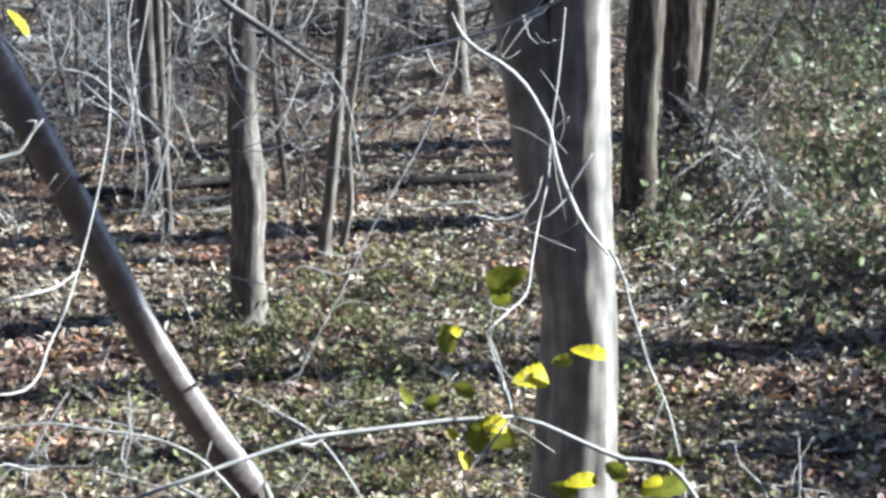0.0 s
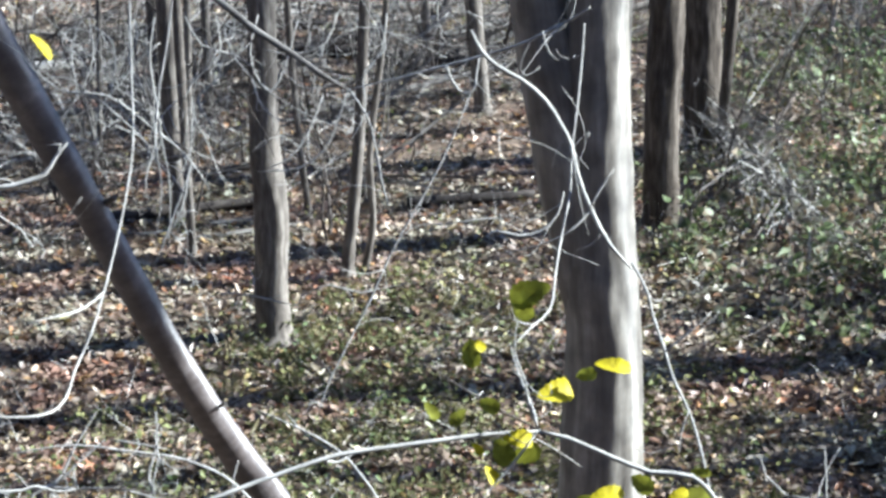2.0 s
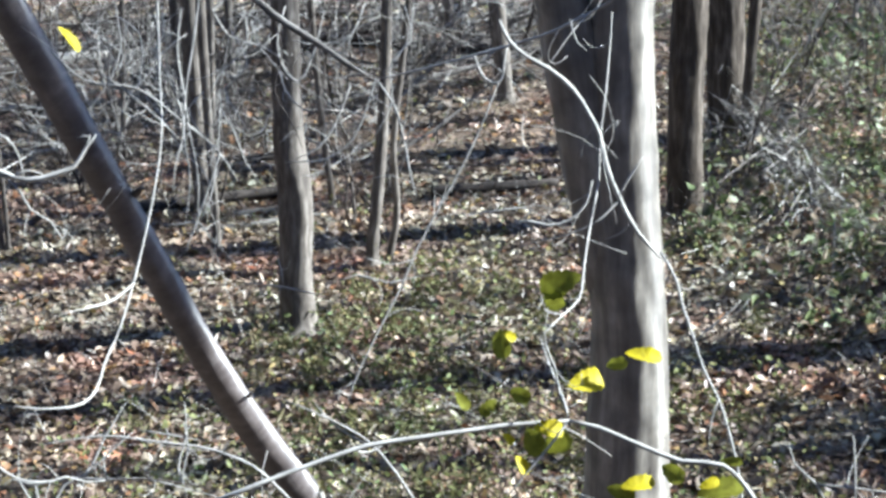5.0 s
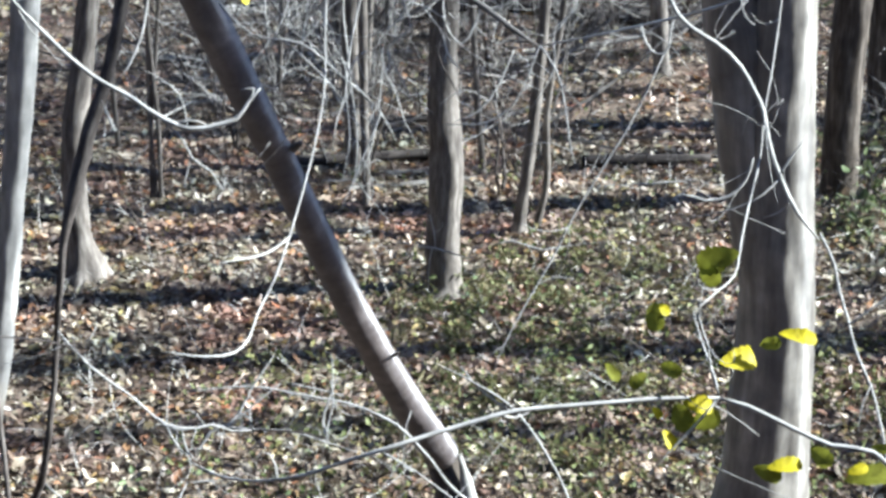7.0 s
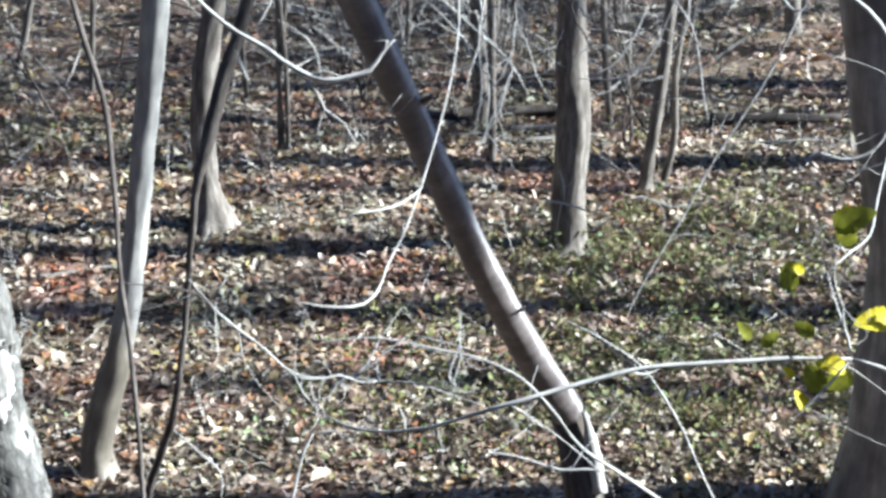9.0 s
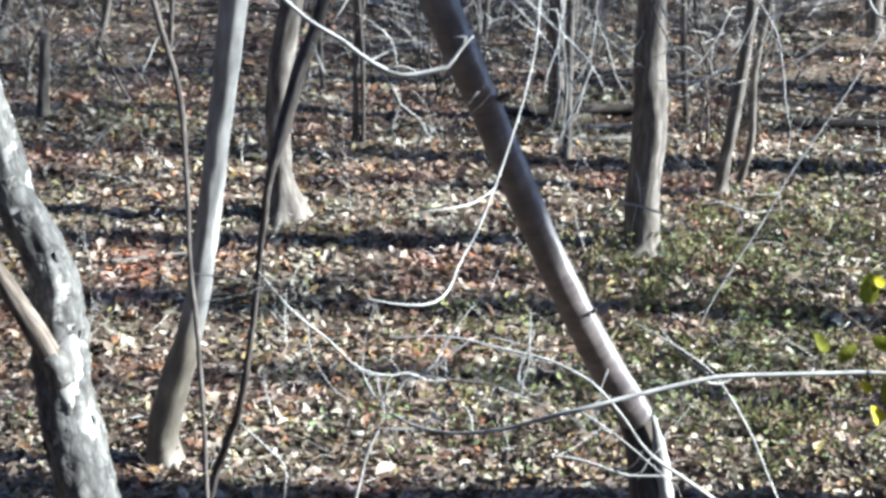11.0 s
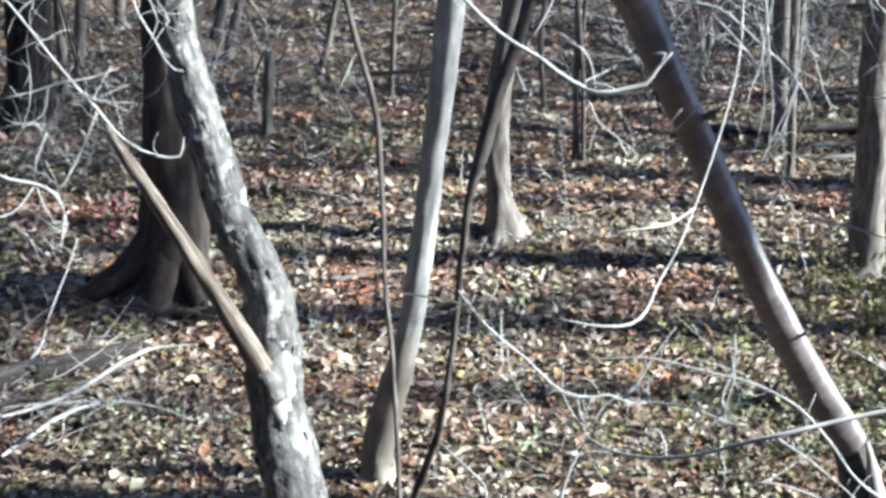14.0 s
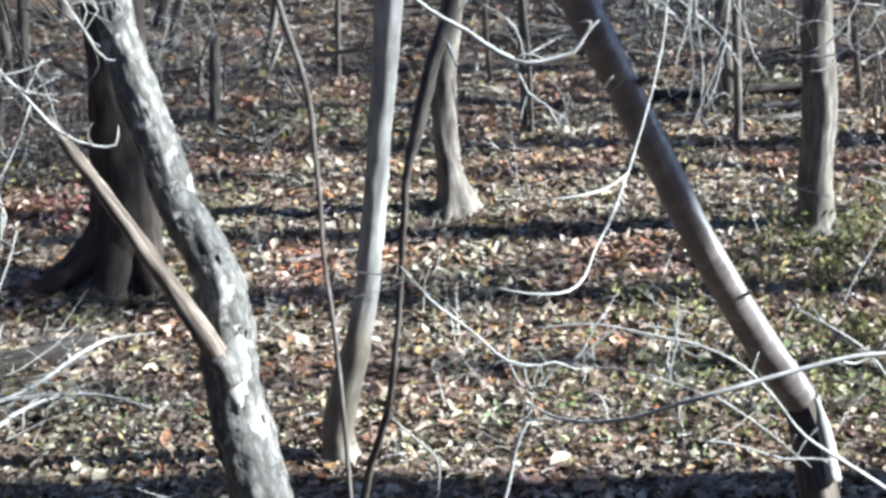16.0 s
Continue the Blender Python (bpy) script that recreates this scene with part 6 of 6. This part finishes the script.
GREEN_PATCHES = [(1.6, 16.6, 0.8), (-0.9, 13.6, 0.7), (-4.8, 18.6, 0.9), (-7.6, 15.0, 1.0), (0.2, 15.4, 1.1), (0.9, 15.0, 0.8), (1.7, 14.4, 0.9), (5.2, 19.4, 2.0), (6.4, 19.6, 1.8), (7.2, 23.6, 2.2),
                 (3.9, 17.2, 1.0), (5.4, 16.8, 1.3), (4.6, 18.2, 1.2), (8.2, 21.5, 2.0), (6.4, 26.0, 2.0), (1.0, 13.5, 1.5), (0.2, 12.6, 1.3), (-0.9, 12.4, 1.1), (2.8, 13.6, 1.1), (1.2, 16.6, 1.2), (2.4, 15.6, 1.0), (0.8, 12.2, 1.6), (-0.8, 12.9, 1.2), (2.6, 12.4, 1.2)]
g = np.random.default_rng(5)
cand = sector(20000, 11.2, 32.0, 22, 29, 31)
cand = cand[g.random(len(cand)) < np.minimum(1, in_patch(cand, GREEN_PATCHES) * 1.6) * 0.7 + np.where(cand[:, 0] > -1.2, 0.05, 0.02)]
cl = np.repeat(cand, 7, axis=0)
cl = cl + np.stack([g.normal(0, 0.07, len(cl)), g.normal(0, 0.07, len(cl)), np.abs(g.normal(0, 1, len(cl))) * np.where(cl[:, 1] < 13.8, 0.2, 0.12)], 1)
scatter("undergrowth", GREEN, cl, g.uniform(0.02, 0.07, len(cl)), 0.7, 33, "low green and yellowing woodland plants", "undergrowth", narrow=(0.4, 0.75))
sticks("undergrowth_stems", TWIG_DARK, cand[::2], (0.12, 0.4), (0.002, 0.004), 0.45, 34, "thin stems of low woodland plants", "undergrowth")
BRUSH = [(-2.6, 21.5, 1.4), (-1.5, 24.5, 2.0), (0.6, 20.2, 1.0), (5.0, 20.4, 0.8), (6.5, 22.5, 2.0), (1.2, 23.8, 2.2), (-0.8, 23.5, 2.0), (-1.4, 20.5, 1.5), (0.4, 21.4, 1.0), (2.2, 25.5, 2.5),
         (-7.6, 17.5, 1.4), (-8.2, 15.2, 1.2), (-6.9, 19.5, 1.5), (-0.6, 26.5, 2.5), (4.5, 26.0, 2.5), (-3.0, 26.5, 2.0), (8.5, 25.0, 2.5)]
b = sector(16000, 11.2, 36.0, 22, 29, 41)
b = b[g.random(len(b)) < in_patch(b, BRUSH) ** 0.8 * 0.6 + 0.025]
sticks("brushwood", TWIG, b[::2], (0.2, 1.1), (0.003, 0.008), 0.6, 42, "tangle of pale bare shrub stems and dead twigs", "brushwood")
sticks("brushwood", TWIG_DARK, b[1::2], (0.2, 1.3), (0.003, 0.01), 0.6, 43, "tangle of dark bare shrub stems and dead twigs", "brushwood")
th = b[g.random(len(b)) < 0.13]
th = th[th[:, 1] > 17.5]
tangle = b[(b[:, 1] > 19.5) & (b[:, 0] < 4.2) & (g.random(len(b)) < 0.5)] + (0, 0, 0.05)
tangle[:, 2] += g.uniform(0, 0.5, len(tangle))
sticks("dead_branches", TWIG, tangle[::3], (0.4, 1.6), (0.006, 0.014), 0.5, 87, "tangle of bleached dead branches lying crosswise", "brushwood", aim=(1.0, 0.1, 0.08))
sticks("dead_branches", TWIG, tangle[1::3], (0.4, 1.8), (0.006, 0.016), 0.7, 88, "tangle of pale dead branches lying crosswise", "brushwood", aim=(-1.0, 0.3, 0.1))
sticks("dead_branches", TWIG_GREY, tangle[2::3], (0.5, 2.0), (0.012, 0.035), 0.5, 89, "tangle of grey dead branches lying crosswise", "brushwood", aim=(1.0, -0.3, 0.12))
sticks("thicket", TWIG, th[::2], (0.8, 2.8), (0.006, 0.014), 0.55, 47, "thicket of tall thin pale shrub stems", "thicket")
sticks("thicket", TWIG_DARK, th[1::2], (0.8, 3.0), (0.009, 0.026), 0.4, 48, "thicket of tall dark bare shrub stems", "thicket")
low = sector(2600, 11.2, 30.0, 22, 29, 44)
sticks("fallen_twigs", TWIG, low, (0.15, 0.6), (0.002, 0.006), 3.0, 45, "small dead twigs strewn over the leaf litter", "twigs")
WEED_PATCHES = [(4.6, 15.4, 0.9), (5.0, 16.2, 1.0), (4.4, 17.4, 1.3), (5.8, 17.0, 1.7), (5.6, 19.0, 1.8), (7.0, 20.2, 2.2), (6.6, 22.6, 2.3), (8.4, 23.6, 2.2), (4.2, 19.4, 1.2)]
w = sector(26000, 11.2, 27.0, 22, 29, 61)
lush = np.array([0.5 + noise.noise((x * 1.1, y * 0.9, 4.0)) + 0.5 * noise.noise((x * 3, y * 2.6, 9.0)) for x, y, _ in w])
w = w[g.random(len(w)) < np.minimum(1, in_patch(w, WEED_PATCHES) * 2.0) * np.clip((lush - 0.3) * 1.5, 0.03, 1) * 0.42]
tall = (0.06 + 0.14 * g.random(len(w))) * (1 + 0.7 * np.clip((w[:, 1] - 13) / 6, 0, 1))
wl, tl = np.repeat(w, 6, axis=0), np.repeat(tall, 6)
wl = wl + np.stack([g.normal(0, 0.1, len(wl)), g.normal(0, 0.1, len(wl)), np.abs(g.normal(0, 1, len(wl))) * tl], 1)
scatter("undergrowth", WEEDS, wl, 0.045 + 0.13 * g.random(len(wl)) ** 2, 0.8, 62, "dense mixed green, pale and brown woodland weeds", "undergrowth", narrow=(0.4, 0.8))
sticks("undergrowth_stems", TWIG, w[::3], (0.2, 0.6), (0.002, 0.005), 0.5, 63, "pale thin stems of dense woodland weeds", "undergrowth")
sticks("undergrowth_stems", TWIG_GREY, w[1::3], (0.2, 0.6), (0.002, 0.006), 0.5, 64, "dark thin stems of dense woodland weeds", "undergrowth")
line = np.linspace(0, 1, 200)[:, None]
heap = np.array([(4.7, 21.2, 0.55)]) * (1 - line) + np.array([(5.1, 17.0, 0.1)]) * line + g.normal(0, 1, (200, 3)) * (0.16, 0.3, 0.1)
heap[:, 2] = np.maximum(heap[:, 2], 0.02)
sticks("brush_heap", TWIG, heap[::2], (0.4, 1.5), (0.005, 0.013), 0.3, 65, "heap of pale dead branches fallen in one direction", "brushwood", aim=(0.1, -1.0, 0.02))
sticks("brush_heap", TWIG_GREY, heap[1::2], (0.4, 1.5), (0.005, 0.014), 0.3, 66, "heap of dark dead branches fallen in one direction", "brushwood", aim=(0.1, -1.0, 0.02))
for x, y, n, r, size in [(6.3, 19.9, 90, 0.35, 0.13), (6.6, 19.3, 60, 0.3, 0.12), (5.65, 16.95, 80, 0.35, 0.12), (5.25, 16.4, 60, 0.3, 0.1), (5.1, 19.6, 40, 0.18, 0.1), (5.2, 17.3, 70, 0.35, 0.1), (3.7, 17.4, 70, 0.3, 0.09),
                          (6.0, 18.0, 60, 0.4, 0.11), (6.9, 21.0, 80, 0.4, 0.12), (4.5, 16.6, 50, 0.3, 0.09), (7.2, 22.4, 70, 0.4, 0.12), (-1.2, 12.2, 33, 0.4, 0.07), (-2.2, 12.7, 37, 0.4, 0.06), (-3.7, 12.0, 41, 0.45, 0.07), (0.4, 12.4, 43, 0.4, 0.08), (-0.2, 13.1, 39, 0.4, 0.07), (-4.5, 11.8, 36, 0.4, 0.06), (-1.9, 11.7, 42, 0.5, 0.07), (0.9, 13.4, 35, 0.4, 0.08), (0.35, 15.3, 50, 0.25, 0.08), (1.3, 15.2, 45, 0.3, 0.08), (0.5, 14.6, 35, 0.3, 0.08)]:
    spot = np.array([(x, y, 0.03)]) + g.normal(0, 1, (n, 3)) * (r, r, 0.1)
    spot[:, 2] = np.abs(spot[:, 2])
    v = thing("weed_clump", (x, y, 0), "clump of pale green broad-leaved woodland weeds", "weeds", "weed clumps")
    scatter("leaves", BRIGHT if n % 20 else WEEDS, spot, g.uniform(0.5, 1.0, n) * size, 0.6, 200 + n + int(x * 10), "", "", narrow=(0.35, 0.6), parent=v)
    for q in range(4):
        a = q * 1.7 + x
        limb(v, "stem", TWIG_GREY, [(x, y, -0.03, 0.005), (x + 0.4 * r * math.cos(a), y + 0.4 * r * math.sin(a), 0.12, 0.004), (x + r * math.cos(a), y + r * math.sin(a), 0.2, 0.002)], 0.06, 5, kink=0.4)
# the last five bushes are unseen, added to shade the floor at the right
for k, (x, y, n, rx, rz, label) in enumerate([(6.5, 18.6, 380, 0.5, 0.5, "loose green-leaved bush among weeds"), (7.9, 23.4, 420, 0.5, 0.4, "bright green bush far off among brushwood"), (5.4, 16.4, 350, 0.4, 0.3, "low green bush with pale leaves"), (5.7, 13.3, 1900, 0.42, 0.85, "dense green bush added out of view for its shade"), (6.9, 15.9, 1900, 0.5, 0.9, "dense green bush added out of view for its shade"), (5.3, 12.2, 1500, 0.38, 0.7, "dense green bush added out of view for its shade"), (10.1, 25.6, 2400, 0.7, 1.3, "tall dense evergreen bush added out of view for its shade"), (10.6, 27.6, 2400, 0.7, 1.3, "tall dense evergreen bush added out of view for its shade")]):
    bush = np.array([(x, y, 0.0)]) + g.normal(0, 1, (n, 3)) * (rx, rx, rz)
    bush[:, 2] = np.abs(bush[:, 2])
    v = thing("bush", (x, y, 0), label, "bush", "low bushes")
    scatter("leaves", WEEDS if k != 1 else BRIGHT, bush, g.uniform(0.05, 0.12, n), 0.7, 49 + k, "", "", parent=v)
    for q in range(7):
        a, h = q * 2.4, rz * (1.1 + 0.12 * q)
        limb(v, "stem", TWIG_GREY, [(x, y, -0.05, 0.01), (x + 0.3 * rx * math.cos(a), y + 0.3 * rx * math.sin(a), h * 0.6, 0.008), (x + rx * math.cos(a), y + rx * math.sin(a), h, 0.003)], 0.06, 6, kink=0.5)
tufts = np.concatenate([np.stack([g.normal(x, r, k), g.normal(y, r, k), np.zeros(k)], 1) for x, y, r, k in [(0.5, 15.5, 0.5, 26), (1.2, 16.1, 0.5, 22), (-0.3, 14.9, 0.4, 14), (1.0, 14.6, 0.6, 20), (0.1, 13.4, 0.7, 18), (1.4, 13.0, 0.7, 20), (2.9, 14.2, 0.6, 14), (4.6, 14.6, 0.7, 16), (-6.6, 12.4, 0.6, 16)]])
blade = np.repeat(tufts, 20, axis=0)
blade = blade + np.stack([g.normal(0, 0.06, len(blade)), g.normal(0, 0.06, len(blade)), np.abs(g.normal(0, 0.05, len(blade)))], 1)
scatter("grass_tufts", GRASS, blade, g.uniform(0.08, 0.2, len(blade)), 0.9, 71, "tufts of yellowing green woodland grass", "grass", narrow=(0.08, 0.16))
dry = np.stack([g.uniform(-5.2, 2.0, 150), g.uniform(11.3, 12.5, 150), np.zeros(150)], 1)
sticks("dry_stems", TWIG_GREY, dry, (0.1, 0.4), (0.002, 0.004), 0.5, 72, "thin dry stems of dead woodland plants", "undergrowth")
dl = np.repeat(dry, 12, axis=0)
dl = dl + np.stack([g.normal(0, 0.07, len(dl)), g.normal(0, 0.07, len(dl)), g.uniform(0.02, 0.14, len(dl))], 1)
scatter("dry_plants", LITTER, dl, g.uniform(0.025, 0.07, len(dl)), 0.8, 73, "curled dead leaves caught on dry stems", "undergrowth")
pile = np.array([(-5.85, 12.1, 0.12)]) + g.normal(0, 1, (34, 3)) * (0.35, 0.45, 0.1)
pile[:, 2] = np.maximum(pile[:, 2], 0.03)
sticks("brush_heap", TWIG, pile[::2], (0.3, 1.0), (0.004, 0.011), 0.45, 91, "heap of pale dead branches beside a rotting log", "brushwood", aim=(1.0, 0.5, 0.05))
sticks("brush_heap", TWIG_GREY, pile[1::2], (0.3, 1.0), (0.004, 0.012), 0.5, 92, "heap of grey dead branches beside a rotting log", "brushwood", aim=(1.0, 0.3, 0.1))
rd = np.array([(-6.45, 15.75, 0.1)]) + g.normal(0, 1, (60, 3)) * (0.2, 0.15, 0.12)
rd[:, 2] = np.abs(rd[:, 2])
scatter("red_seedlings", RED, rd, g.uniform(0.05, 0.1, len(rd)), 0.6, 46, "low red-leaved seedlings by a tree foot", "undergrowth")

# ---- leaves on the ground ----
near = sector(95000, 11.0, 20.5, 22, 29, 11)
far = sector(62000, 20.5, 38.0, 22, 29, 12)
near[:, 2] += np.abs(g.normal(0, 0.014, len(near)))
far[:, 2] += np.abs(g.normal(0, 0.02, len(far)))
scatter("leaf_litter", LITTER, near, 0.045 + 0.1 * g.random(len(near)) ** 1.7, 0.32, 21, "fallen brown and tan leaves covering the ground", "leaf litter", narrow=(0.3, 0.8), bend=0.85, ragged=0.4)
scatter("leaf_litter", LITTER, far, g.uniform(0.06, 0.15, len(far)), 0.3, 22, "fallen brown and tan leaves further off", "leaf litter", narrow=(0.3, 0.8), bend=0.8, ragged=0.4)

# ---- unseen wall behind the camera and unseen woods, added to block light ----
# added out of view: keeps sky light off the trunks' near sides
def sky_block_wall():
    bm = bmesh.new()
    bmesh.ops.create_cube(bm, size=1.0)
    bm.transform(Matrix.Translation((0, -2.6, 5.0)) @ Matrix.Diagonal((26.0, 0.3, 10.2, 1)))
    ob = part("wall_sky_block", bm, WALL, None, smooth=False)
    return tagged(ob, "plain dark wall added out of view to block sky light", "wall", "", "structure")


sky_block_wall()
g = np.random.default_rng(8)
# unseen ring of stems added to block low sky, with a gap for the sun
ang, rad = g.uniform(0, 2 * np.pi, 2200), np.sqrt(g.uniform(44.0 ** 2, 80.0 ** 2, 2200))
keep = np.abs(ang - radians(90 - SUN_AZ)) > radians(24)
ang, rad = ang[keep], rad[keep]
ring = np.stack([rad * np.sin(ang), 8 + rad * np.cos(ang), np.zeros(len(ang))], 1)
sticks("sky_block_woods", BARK_DARK, ring, (15.0, 26.0), (0.14, 0.34), 0.05, 51, "bare dark trees added out of view to block low sky", "woods")
# stems added only outside the view, shading ground that would bounce sun onto trunks
wood = np.stack([g.uniform(-44, 44, 2600), g.uniform(-40, 44, 2600), np.zeros(2600)], 1)
bearing = np.degrees(np.arctan2(wood[:, 0], wood[:, 1]))
reach = np.hypot(wood[:, 0], wood[:, 1])
open_side = (wood[:, 0] > -2) & (wood[:, 1] > 3.0)
in_view = (bearing > -31) & (bearing < 25)
wood = wood[(reach > 9) & (reach < 44) & ~open_side & ~in_view & (np.abs(wood[:, 1] + 2.6) > 1.0)]
sticks("ground_shade_woods", BARK_DARK, wood, (13.0, 21.0), (0.09, 0.22), 0.06, 52, "bare dark trees added out of view to shade the ground", "woods")
